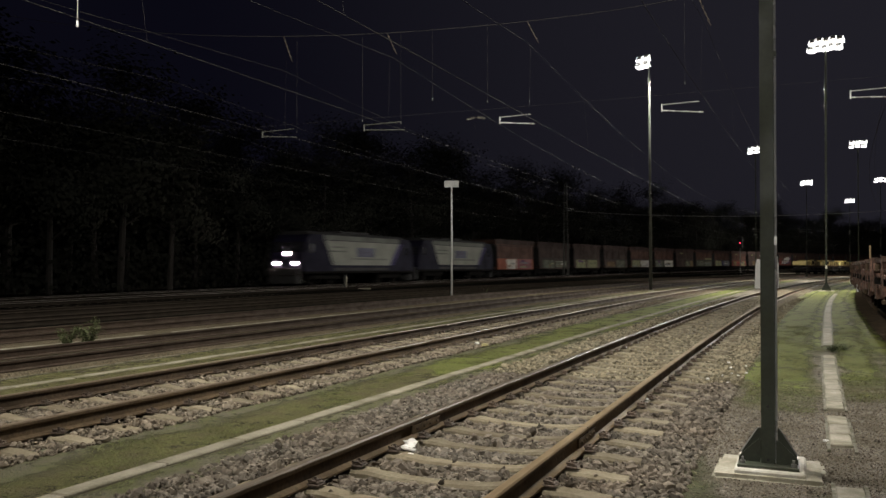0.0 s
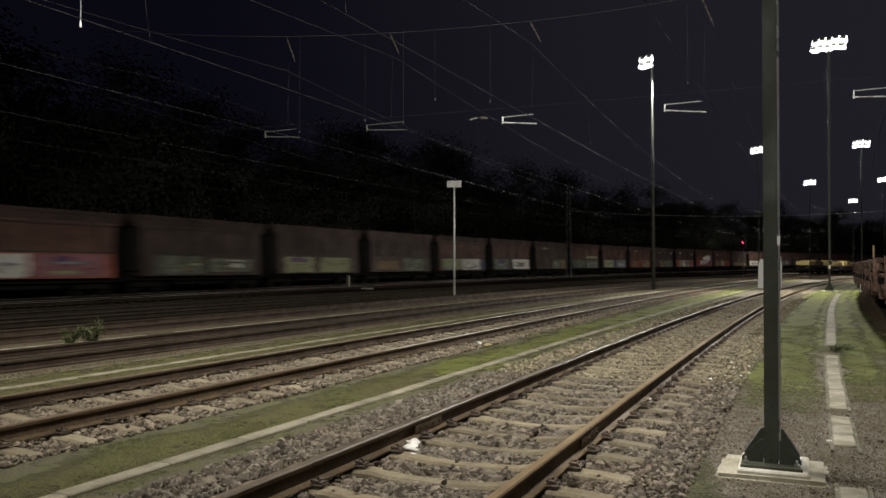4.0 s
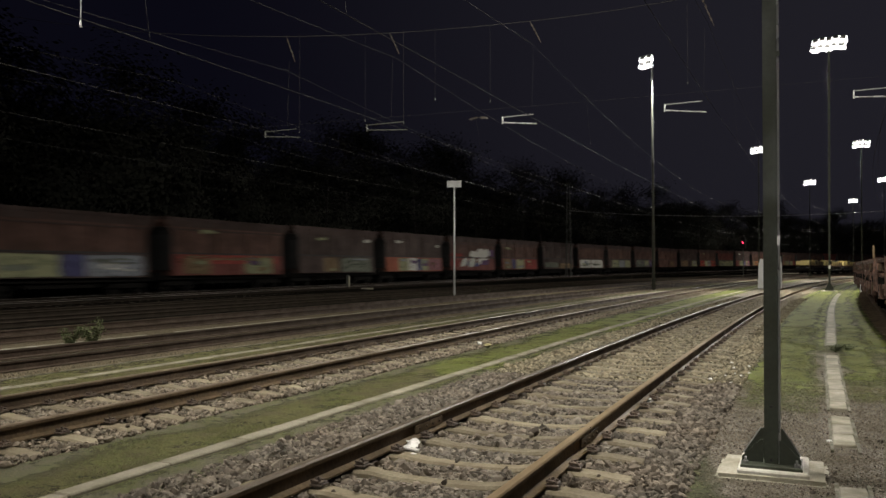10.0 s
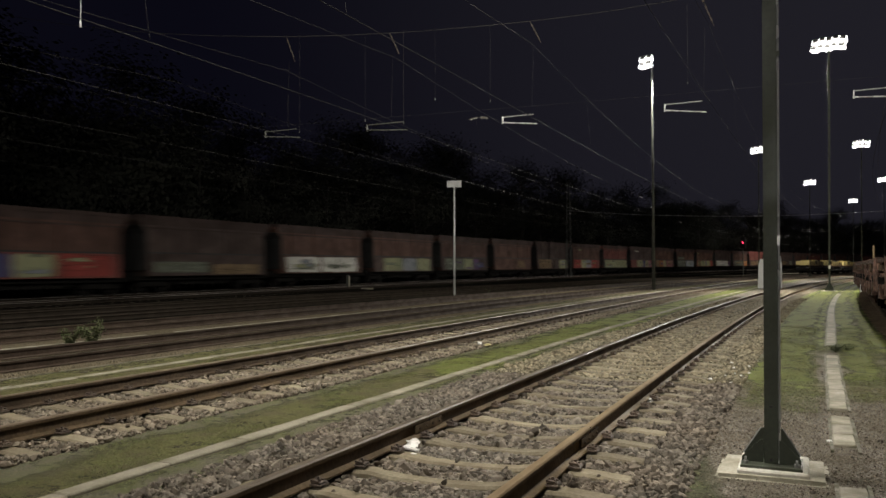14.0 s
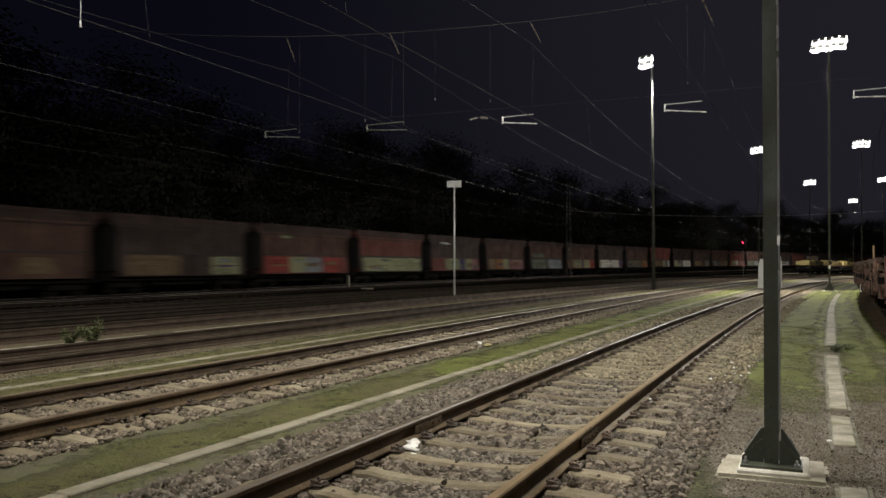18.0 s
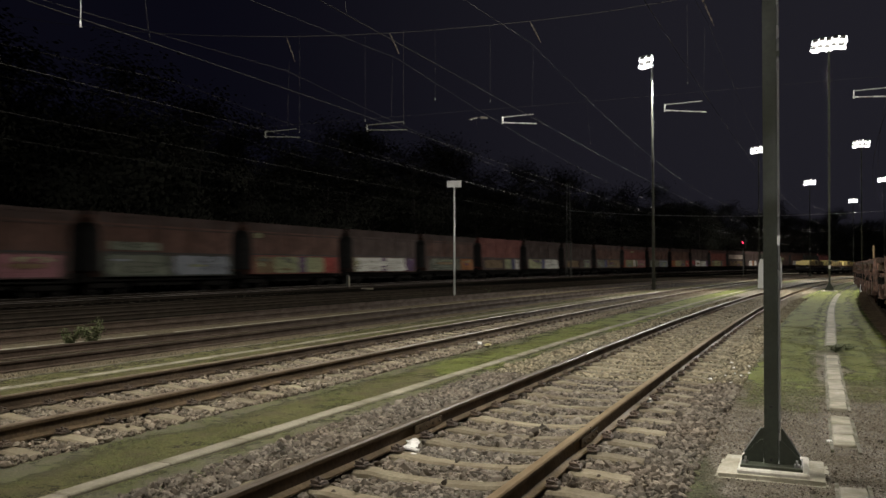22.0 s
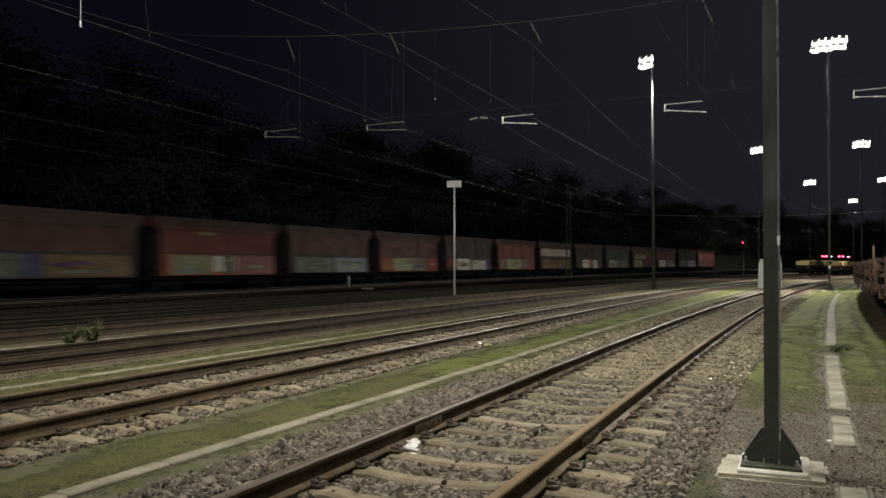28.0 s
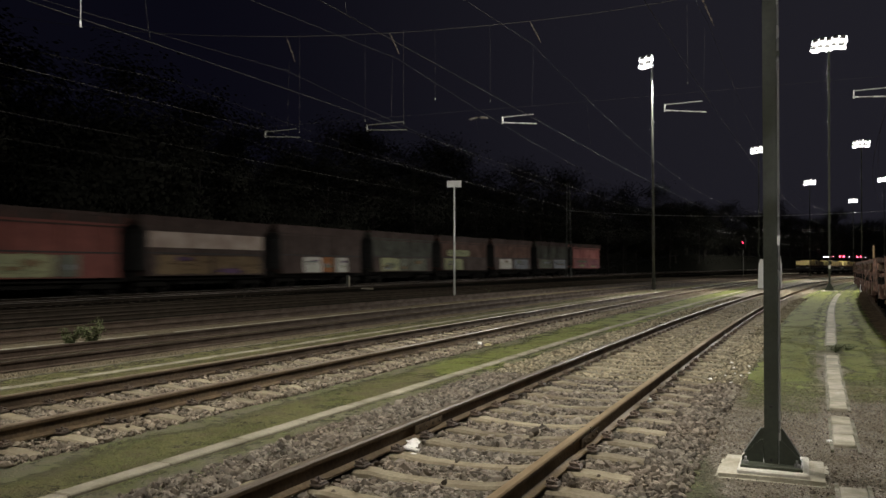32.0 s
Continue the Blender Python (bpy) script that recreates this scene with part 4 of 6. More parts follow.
def low_wagon(label):
    """A low-sided bogie wagon, 14 m long, its length along x."""
    ob = thing("freight_wagon", label=label, category="freight wagon", group="parked freight wagons")
    part("underframe", boxes((-6.7, 6.7, -1.30, -1.16, 0.86, 1.12), (-6.7, 6.7, 1.16, 1.30, 0.86, 1.12), (-6.7, -6.5, -1.3, 1.3, 0.86, 1.12), (6.5, 6.7, -1.3, 1.3, 0.86, 1.12), (-6.5, 6.5, -0.3, 0.3, 0.7, 1.1)), M["rust_wagon"], ob)
    part("floor", boxes((-6.7, 6.7, -1.36, 1.36, 1.12, 1.18)), M["rust_wagon"], ob)
    for s in (-1, 1):
        for k in range(6):
            a = -6.68 + k * 2.23
            pan = part("side_panel", boxes((a, a + 2.19, s * 1.37, s * 1.41, 1.14, 1.52), (a, a + 2.19, s * 1.36, s * 1.455, 1.46, 1.54), (a, a + 2.19, s * 1.37, s * 1.445, 1.28, 1.33)), M["rust_wagon"], ob, "rusty brown drop side panel")
            for q in (0.3, 0.95, 1.6):
                part("panel_rib", boxes((a + q, a + q + 0.09, s * 1.395, s * 1.44, 1.16, 1.455)), M["rust_wagon"], pan)
            for q in (0.5, 1.5):
                part("hinge", boxes((a + q, a + q + 0.22, s * 1.34, s * 1.47, 1.02, 1.17)), M["under"], ob)
        for k in range(7):
            a = -6.70 + k * 2.23
            part("stake_pocket", boxes((a - 0.07, a + 0.07, s * 1.36, s * 1.465, 0.84, 1.57)), M["rust_wagon"], ob)
    for e in (-1, 1):
        part("end_board", boxes((e * 6.66, e * 6.74, -1.38, 1.38, 1.14, 1.52)), M["rust_wagon"], ob)
        for s in (-1, 1):
            part("buffer", rods(((e * 6.7, s * 0.875, 1.05), (e * 7.15, s * 0.875, 1.05), 0.09), ((e * 7.15, s * 0.875, 1.05), (e * 7.2, s * 0.875, 1.05), 0.22), n=12), M["under"], ob)
        bogie(ob, e * 4.6)
    part("brake_tank", rods(((-1.0, -0.8, 0.72), (0.4, -0.8, 0.72), 0.17), n=10), M["under"], ob)
    part("brake_lever_plate", boxes((1.0, 1.18, -1.49, -1.46, 0.62, 0.84), (1.0, 1.18, 1.46, 1.49, 0.62, 0.84)), M["white"], ob, "small white brake plate")
    for sd in (-1, 1):
        y0, y1 = sorted((sd * 1.22, sd * 1.27))
        part("frame_chord", boxes((-2.9, 2.9, y0, y1, 0.42, 0.52)), M["rust_wagon"], ob)
        for k in range(8):
            x = -2.7 + 0.72 * k
            part("frame_strut", prism([(x, 0.5), (x + 0.16, 0.5), (x + 0.36, 0.88), (x + 0.2, 0.88)], y0, y1), M["rust_wagon"], ob)
        for k in range(9):
            x = -6.2 + 1.5 * k
            part("door_latch", boxes((x, x + 0.34, min(sd * 1.3, sd * 1.47), max(sd * 1.3, sd * 1.47), 0.72 + 0.1 * (k % 2), 1.0)), M["rust_wagon"], ob)
            part("side_slot", boxes((x + 0.1, x + 0.5, min(sd * 1.40, sd * 1.418), max(sd * 1.40, sd * 1.418), 1.37, 1.42)), M["rail_side_dark"], ob)
    rnd = random.Random(77)
    for k in range(26):
        x, z, w, h = -6.5 + 0.5 * k + rnd.uniform(-0.15, 0.15), rnd.uniform(0.62, 1.32), rnd.uniform(0.08, 0.26), rnd.uniform(0.06, 0.2)
        part("side_fitting", boxes((x, x + w, 1.30, 1.475 + 0.001 * k, z, z + h), bevel=0.008), M["rust_wagon"] if k % 3 else M["rail_side_dark"], ob)
    part("truss_rod", rods(((-3.0, 1.2, 0.86), (-1.0, 1.2, 0.6), 0.03), ((-1.0, 1.2, 0.6), (1.0, 1.2, 0.6), 0.03), ((1.0, 1.2, 0.6), (3.0, 1.2, 0.86), 0.03)), M["under"], ob)
    return ob


first = low_wagon("rust-brown low-sided freight wagon parked on a siding")


def stand(ob, y, c=6.1, bend=bend_near, z=0.17):
    slope = math.degrees(math.atan((bend(y + 4) - bend(y - 4)) / 8))
    return pose(c + bend(y), y, z, 0, 0, 90 - slope)


first.matrix_basis = stand(first, 79.0)
wagons = [first] + [copy_thing(first, stand(first, y)) for y in (64.6, 50.2, 35.8, 21.4, 7.0, -7.4, -21.8, -36.2)]
for w, x in ((wagons[5], -5.3), (wagons[4], -6.5), (wagons[5], -1.0)):
    part("stake", boxes((x - 0.02, x + 0.02, 1.42, 1.46, 1.4, 1.86), bevel=0.008), M["rail_brown"], w, "upright grey-brown steel stake")


# ---- yellow track machines far off ----
def track_machine(label, length, cab_at):
    ob = thing("track_machine", label=label, category="rail vehicle", group="yellow track machines")
    h = length / 2
    part("frame", boxes((-h, h, -1.2, 1.2, 0.95, 1.30), (-h + 0.4, h - 0.4, -0.6, 0.6, 1.3, 1.87), bevel=0.03), M["under"], ob)
    part("side_sill", boxes((-h, h, -1.3, -1.22, 1.66, 1.84), (-h, h, 1.22, 1.3, 1.70, 1.84)), M["rust_wagon"], ob, "grimy side sill")
    for k in range(int(length / 1.3)):
        x = -h + 0.5 + 1.3 * k
        part("equipment_box", boxes((x, x + 0.5 + 0.35 * (k % 3), -1.2, 1.2, 0.75 + 0.12 * (k % 2), 1.6), bevel=0.03), M["black"], ob)
    part("engine_housing", boxes((-h + 0.3, cab_at - 1.4, -1.25, 1.25, 1.88, 2.75), bevel=0.08), M["cream"], ob, "pale yellow body panels")
    cab = part("cab", boxes((cab_at - 1.35, cab_at + 1.35, -1.35, 1.35, 1.87, 3.0), bevel=0.1), M["yellow"], ob)
    for s in (-1, 1):
        for k in (-0.95, 0.1):
            part("window", boxes((cab_at + k, cab_at + k + 0.8, s * 1.352, s * 1.37, 2.15, 2.8)), M["dark_glass"], cab)
    x = cab_at + 1.6
    while x < h - 1.2:
        pn = part("body_panel", boxes((x, x + 1.5, -1.25, 1.25, 1.87, 2.72), bevel=0.05), M["yellow"], ob)
        part("panel_window", boxes((x + 1.52, x + 1.95, -1.27, 1.27, 1.7, 2.65)), M["dark_glass"], pn)
        x += 2.0
    part("roof_gear", boxes((cab_at + 1.6, h - 2.0, -0.8, 0.8, 2.73, 2.95), bevel=0.05), M["black"], ob)
    for e in (-1, 1):
        bogie(ob, e * (h - 2.6))
    return ob


for k, (yc, ln) in enumerate(((181.5, 15.0), (198.5, 17.0), (216.0, 16.0))):
    tm = track_machine("yellow track maintenance machine with dark cab windows" if k == 0 else "yellow and black rail work vehicle with many windows", ln, -1.0 if k == 0 else -3.5)
    c = -12.35
    sl = math.degrees(math.atan((bend_far(yc + 5) - bend_far(yc - 5)) / 10))
    tm.matrix_basis = pose(c + bend_far(yc), yc, 0.17, 0, 0, 90 - sl)


# ---- woods behind the main line ----
def tree_model(seed, height):
    rnd = random.Random(seed)
    ob = thing("tree", label="dark leafy tree in the woods behind the railway", category="tree", group="woodland trees")
    bm = bmesh.new()
    rod(bm, (0, 0, -0.3), (0.2, 0.1, height * 0.4), 0.24, 0.17, 7)
    rod(bm, (0.2, 0.1, height * 0.4), (0.0, 0.3, height * 0.85), 0.17, 0.04, 6)
    tips = []
    for k in range(22):
        z = height * rnd.uniform(0.25, 0.85)
        a = rnd.uniform(0, 6.28)
        l = height * rnd.uniform(0.14, 0.30) * (1.25 - z / height)
        tip = Vector((math.cos(a) * l, math.sin(a) * l, z + l * rnd.uniform(0.3, 0.8)))
        rod(bm, (0.1, 0.15, z), tip, 0.07, 0.015, 4)
        tips.append(tip)
        for j in range(3):
            t2 = tip + Vector((rnd.gauss(0, 1), rnd.gauss(0, 1), rnd.gauss(0.3, 0.6))) * height * 0.06
            rod(bm, tip * 0.7 + Vector((0.03, 0.04, z * 0.3)), t2, 0.025, 0.008, 3)
            tips.append(t2)
    part("trunk", bm, M["bark"], ob, "dark bark trunk with limbs")
    v, f = [], []
    for k in range(4200):
        p = rnd.choice(tips) + Vector((rnd.gauss(0, 0.75), rnd.gauss(0, 0.75), rnd.gauss(0, 0.55)))
        out = (p - Vector((0, 0, height * 0.5))).normalized() + Vector((rnd.uniform(-1, 1), rnd.uniform(-1, 1), rnd.uniform(-0.6, 1.0))) * 0.35
        d = out.cross(Vector((rnd.uniform(-1, 1), rnd.uniform(-1, 1), rnd.uniform(-1, 1)))).normalized() * rnd.uniform(0.14, 0.34)
        w = out.cross(d).normalized() * rnd.uniform(0.08, 0.18)
        i = len(v)
        v += [p, p + d * 0.5 + w, p + d, p + d * 0.5 - w]
        f.append((i, i + 1, i + 2, i + 3))
    piece("crown", mesh_of("crown", v, f, [M["leaf"]]), ob, None, "dense uneven crown of dark leaves")
    return ob


def woods():
    models = [tree_model(s, h) for s, h in ((1, 15.5), (2, 14.0), (3, 16.5), (4, 13.0))]
    rnd = random.Random(11)
    made = 0
    for row, off in enumerate((-8.0, -12.0, -17.0, -24.5, -31.0)):
        s = -25.0 + row * 2.3
        while s < 430:
            x, y, z, a = main_line(max(s, 0))
            y = y if s >= 0 else s
            ca, sa = math.cos(radians(a)), math.sin(radians(a))
            d = off + rnd.uniform(-1.5, 1.2)
            px, py = x + d * ca, y - d * sa
            bearing = math.degrees(math.atan2(px - EYE.x, py - EYE.y))
            k = rnd.uniform(0.78, 1.12) * (1.4 if s > 205 else 1.0)
            m = pose(px, py, ground_z(px, py) - 0.05, 0, 0, rnd.uniform(0, 360))
            clear = (s > 205 and d > -23) or (s > 120 and -20.5 < d < -9.5)
            if bearing < 6.5 and not clear:
                if made < 4:
                    models[made].matrix_basis = m
                else:
                    models[made % 4].scale = (k, k, k)
                    copy_thing(models[made % 4], m)
                made += 1
            s += rnd.uniform(4.2, 6.5) * (1.0 if row < 2 else 1.4)
    for k, (s, off, size) in enumerate(((24.0, -8.5, 1.12), (30.0, -10.0, 1.2), (20.0, -12.5, 1.2), (36.0, -9.0, 1.05))):
        x, y, z, a = main_line(s)
        models[k % 4].scale = (size,) * 3
        copy_thing(models[k % 4], pose(x + off, y, ground_z(x + off, y) - 0.05, 0, 0, 70 * k))
    for t in models:
        t.scale = (1, 1, 1)
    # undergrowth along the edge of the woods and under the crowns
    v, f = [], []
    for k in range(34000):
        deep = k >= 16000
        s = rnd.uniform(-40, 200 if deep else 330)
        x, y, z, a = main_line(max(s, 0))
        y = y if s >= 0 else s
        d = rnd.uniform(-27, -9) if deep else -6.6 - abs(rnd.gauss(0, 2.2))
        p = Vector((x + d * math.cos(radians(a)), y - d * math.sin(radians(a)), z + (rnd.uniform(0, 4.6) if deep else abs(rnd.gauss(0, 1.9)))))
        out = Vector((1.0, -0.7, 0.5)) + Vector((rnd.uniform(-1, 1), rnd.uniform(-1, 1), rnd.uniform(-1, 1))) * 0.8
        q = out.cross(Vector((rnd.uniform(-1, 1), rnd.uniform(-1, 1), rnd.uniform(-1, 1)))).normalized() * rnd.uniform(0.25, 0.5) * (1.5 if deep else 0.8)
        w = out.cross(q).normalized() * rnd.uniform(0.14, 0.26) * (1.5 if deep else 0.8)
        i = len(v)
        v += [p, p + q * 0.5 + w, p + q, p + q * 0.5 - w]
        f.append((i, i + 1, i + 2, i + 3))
    # the woods' shade is in this leaf colour
    tagged(new("undergrowth", mesh_of("undergrowth", v, f, [M["shade_leaf"]])), "tangled undergrowth along the woods in a shade-dark colour", "undergrowth", kind="stuff")
    # an added rising bank, unseen itself, darkens the gaps behind the trees
    line = [(x, y if s >= 0 else s, z) for s in range(-100, 480, 8) for x, y, z, a in [main_line(max(s, 0))]]
    me = sweep("wooded_bank", [(-62, -2), (-27, -0.6), (-33, 3.0), (-42, 8.5), (-62, 10)][::-1], line, [M["bark"]], smooth=True)
    tagged(new("wooded_bank", me), "added dark bank closing the view behind the woods", "embankment", kind="structure")


woods()


# ---- far road bank with its cars ----
ROAD_TOP = 4.75


def road_at(s, side=0.0):
    """A point of the road beside the main line at s metres, with its heading; it climbs its bank at the start."""
    x, y, z, a = main_line(s)
    d = -14.0 + side
    return x + d * math.cos(radians(a)), y - d * math.sin(radians(a)), -5.0 * (1 - min(1.0, max(0.0, (s - 125) / 70))), a


def road_bank():
    line = [road_at(s)[:3] for s in np.linspace(120, 580, 60)]
    # same shade-dark leaf colour keeps the bank unlit
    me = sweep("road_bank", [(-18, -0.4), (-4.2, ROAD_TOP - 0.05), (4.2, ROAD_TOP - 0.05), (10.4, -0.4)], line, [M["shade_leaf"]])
    tagged(new("road_bank", me), "bank in a shade-dark colour carrying a road", "embankment", kind="structure")
    me = sweep("road", [(-3.5, ROAD_TOP - 0.05), (3.5, ROAD_TOP - 0.05), (3.5, ROAD_TOP), (-3.5, ROAD_TOP)], line, [M["asphalt"]])
    tagged(new("road", me), "asphalt road on a bank beside the main line", "road", kind="structure")


road_bank()


def car(label):
    ob = thing("car", label=label, category="car", group="cars on the far road")
    part("body", prism([(-2.1, 0.35), (2.1, 0.35), (2.15, 0.8), (1.3, 0.92), (0.7, 1.42), (-1.1, 1.45), (-1.9, 0.98), (-2.15, 0.9)], -0.85, 0.85), M["car_paint"], ob)
    part("window_band", prism([(1.1, 0.95), (0.66, 1.36), (-1.05, 1.38), (-1.65, 0.98)], -0.86, 0.86), M["dark_glass"], ob)
    for x in (-1.3, 1.3):
        for s in (-1, 1):
            part("wheel", rods(((x, s * 0.7, 0.32), (x, s * 0.87, 0.32), 0.32), n=14), M["black"], ob)
    for s in (-1, 1):
        part("tail_light", boxes((-2.20, -2.12, s * 0.62 - 0.3, s * 0.62 + 0.3, 0.62, 1.0)), M["tail_light"], ob, "glowing red tail light")
        part("head_light", boxes((2.10, 2.22, s * 0.62 - 0.28, s * 0.62 + 0.28, 0.5, 0.85)), M["head_light"], ob, "glowing white head light")
    return ob


CARS = [car("dark car with red tail lights on a far road") for _ in range(2)] + [car("oncoming dark car with bright head lights on a far road")]


# ---- the coal train ----
def paint(name, a, b, c, **k):
    return surface(name, a, b, c, fine=3.5, coarse=0.9, rough=0.75, bump=0.15, depth=0.01, vary=0.12, third_amount=0.7, spec=0.08, **k)


PAINT = {
    "n": paint("oxide_brown_paint", (0.0713, 0.0374, 0.0285), (0.1120, 0.0598, 0.0447), (0.0442, 0.0285, 0.0231)),
    "r": paint("faded_red_paint", (0.1307, 0.0418, 0.0344), (0.1792, 0.0612, 0.0493), (0.0821, 0.0359, 0.0299)),
    "d": paint("grimy_brown_paint", (0.0488, 0.0333, 0.0289), (0.0769, 0.0531, 0.0448), (0.0321, 0.0238, 0.0217)),
    "g": paint("grimy_green_grey_paint", (0.0385, 0.0423, 0.0333), (0.0642, 0.0673, 0.0545), (0.0289, 0.0270, 0.0231)),
    "o": paint("orange_red_paint", (0.2284, 0.0720, 0.0439), (0.2899, 0.0966, 0.0580), (0.1493, 0.0527, 0.0368)),
    "p": paint("pinkish_red_paint", (0.2838, 0.1046, 0.0971), (0.3584, 0.1419, 0.1269), (0.1867, 0.0747, 0.0672)),
}
def spray(name, a, b, c, wide=(0.09, 0.13), amount=0.8):
    """Sprayed paint: opaque in the middle, breaking up in an uneven edge."""
    m = paint(name, a, b, c)
    t = m.node_tree
    co = t.nodes.new("ShaderNodeTexCoord")
    sep = t.nodes.new("ShaderNodeSeparateXYZ")
    t.links.new(co.outputs["Generated"], sep.inputs[0])

    def math_node(op, p, q):
        n = t.nodes.new("ShaderNodeMath")
        n.operation = op
        for s, v in zip(n.inputs, (p, q)):
            if isinstance(v, (int, float)):
                s.default_value = v
            else:
                t.links.new(v, s)
        return n.outputs[0]
    inside = 1.0
    for axis, wide in (("X", wide[0]), ("Z", wide[1])):
        g = sep.outputs[axis]
        edge = math_node("DIVIDE", math_node("MINIMUM", g, math_node("SUBTRACT", 1.0, g)), wide)
        inside = math_node("MULTIPLY", inside, math_node("MINIMUM", edge, 1.0))
    add = t.nodes.new("ShaderNodeVectorMath")
    add.operation = "MULTIPLY_ADD"
    t.links.new(t.nodes.new("ShaderNodeObjectInfo").outputs["Random"], add.inputs[0])
    add.inputs[1].default_value = (61, 13, 47)
    t.links.new(co.outputs["Object"], add.inputs[2])
    broken = noise_at(t, add.outputs[0], 2.4, 4, 0.25, 0.75)
    value = math_node("ADD", inside, math_node("MULTIPLY", math_node("SUBTRACT", broken, 0.5), amount))
    r = t.nodes.new("ShaderNodeMapRange")
    r.inputs["From Min"].default_value, r.inputs["From Max"].default_value = 0.30, 0.55
    t.links.new(value, r.inputs["Value"])
    t.links.new(r.outputs["Result"], t.nodes["Principled BSDF"].inputs["Alpha"])
    return m


COATS = {
    "W": ("white_spray", (0.4181, 0.4044, 0.3643), (0.4992, 0.4855, 0.4380), (0.3034, 0.3034, 0.2560)),
    "Y": ("pale_yellow_spray", (0.2029, 0.2076, 0.1104), (0.2560, 0.2560, 0.1503), (0.1456, 0.1587, 0.0973)),
    "G": ("grey_green_spray", (0.1012, 0.1149, 0.0828), (0.1473, 0.1567, 0.1194), (0.0646, 0.0646, 0.0552)),
    "B": ("blue_spray", (0.0444, 0.0444, 0.1086), (0.0740, 0.0740, 0.1579), (0.0394, 0.0345, 0.0642)),
    "P": ("purple_spray", (0.0791, 0.0418, 0.1023), (0.1204, 0.0652, 0.1392), (0.0557, 0.0372, 0.0604)),
    "R": ("red_spray", (0.2006, 0.0334, 0.0263), (0.2483, 0.0477, 0.0382), (0.1290, 0.0334, 0.0286)),
    "O": ("orange_spray", (0.2176, 0.0870, 0.0262), (0.2699, 0.1176, 0.0391), (0.1523, 0.0612, 0.0262)),
    "K": ("pink_spray", (0.1914, 0.0811, 0.0920), (0.2283, 0.1104, 0.1178), (0.1323, 0.0587, 0.0662)),
    "L": ("pale_blue_grey_spray", (0.1587, 0.1677, 0.1856), (0.2029, 0.2118, 0.2297), (0.1104, 0.1194, 0.1284)),
    "T": ("tan_spray", (0.1357, 0.0916, 0.0478), (0.1756, 0.1277, 0.0717), (0.0878, 0.0598, 0.0358)),
}
SPRAY = {k: spray(*coat) for k, coat in COATS.items()}
STROKE = {k: spray(coat[0] + "_stroke", *coat[1:], wide=(0.34, 0.42), amount=1.15) for k, coat in COATS.items()}

BAND = paint("dirty_white_band", (0.36, 0.29, 0.24), (0.46, 0.39, 0.33), (0.22, 0.16, 0.14))
WHITE_SPRAY = paint("white_bubble_spray", (0.4420, 0.4250, 0.3825), (0.5100, 0.4930, 0.4505), (0.3570, 0.3570, 0.3145))

# wagon by wagon: upper paint, lower paint, then sprayed patches (u or l: wall or flap; from-to in hundredths of the length, colour, and the height span)
TRAIN = """n o l24-50W l52-96K|d d l8-48G l52-92G20-80 l70-82W40-70|d d l6-40Y l48-88Y|d d l8-42T20-70 l50-90G|n n l3-42Y l44-88W l88-99B|n g l2-40G l50-98W
d d l50-80G l80-96T u18-38Y50-80|n g l3-48G l50-98G l26-36Y20-70 u50-98Y0-22 l80-88W40-70|n d l3-44Y l45-58B l58-98L l70-90W30-60|n r u20-36Y55-85 l2-98R60-100 l8-30T l62-90Y|d d u18-34Y50-80 u84-96W50-80 l30-48T l52-96G|d o l20-36Y l37-54W l53-60B l60-74Y l73-99K u14-26W50-85 u86-96W40-70
n r B|n r l4-24T l26-36B l38-60Y l62-96R u8-24Y40-75|d d l4-48G20-60 l50-96T10-50|n n l3-44W l46-94W|n d l14-44Y l46-70L l72-96Y|n d l5-44G l46-66Y l68-80P l72-90B30-60|n n l60-80T20-80|d d l4-44T l70-96Y
n r u16-30Y50-80 l2-26R l28-46Y l46-66L l70-90R|r g l2-50Y l48-98Y|d r u18-38W55-85 l26-56Y l56-68B l70-84Y l84-99K|n d l4-20T l22-42O l42-56Y l60-96K|n g l3-48G l50-98L u4-40G2-30|n r l2-22T l22-50Y l50-58P l58-80Y l80-96R u1-10Y40-90|d n l2-84W l43-49P l84-98P l2-10Y|n d l5-70G l70-98O|r d l6-50T20-80 l58-74Y l76-84B l86-94W F|d d l4-44Y l44-52B l52-98W|d d l4-50T20-80 l70-92G|n d l2-32G l33-40B l42-98T
r o u28-44Y50-75 l6-40Y l42-62W20-90 l50-60G l64-98K|n d l2-50G l52-98L|n r l2-20O20-80 l20-52Y l54-78G l60-72P30-70 l80-99R|d d l2-18R30-90 l20-49W l48-53G l54-86W10-80 l88-98P|r r l3-18T l20-60Y l62-74G|d d U l6-50T l52-98T|d d l24-46W l48-60O l66-80W|g d l10-40Y l42-56G l60-90G|n d l4-44Y u10-60Y0-40|n d l12-44W l50-92L|g d l5-48G l50-96L|p p l4-60K l62-98K"""


def rectangle(x0, x1, z0, z1, y):
    return [(x0, y, z0), (x1, y, z0), (x1, y, z1), (x0, y, z1)], [(0, 1, 2, 3)]


def rounded(points, y, rounds=3):
    """A closed outline with its corners cut again and again, as one flat face."""
    for _ in range(rounds):
        points = [q for (ax, az), (bx, bz) in zip(points, points[1:] + points[:1]) for q in ((ax * 0.75 + bx * 0.25, az * 0.75 + bz * 0.25), (ax * 0.25 + bx * 0.75, az * 0.25 + bz * 0.75))]
    return [(x, y, z) for x, z in points], [tuple(range(len(points)))]


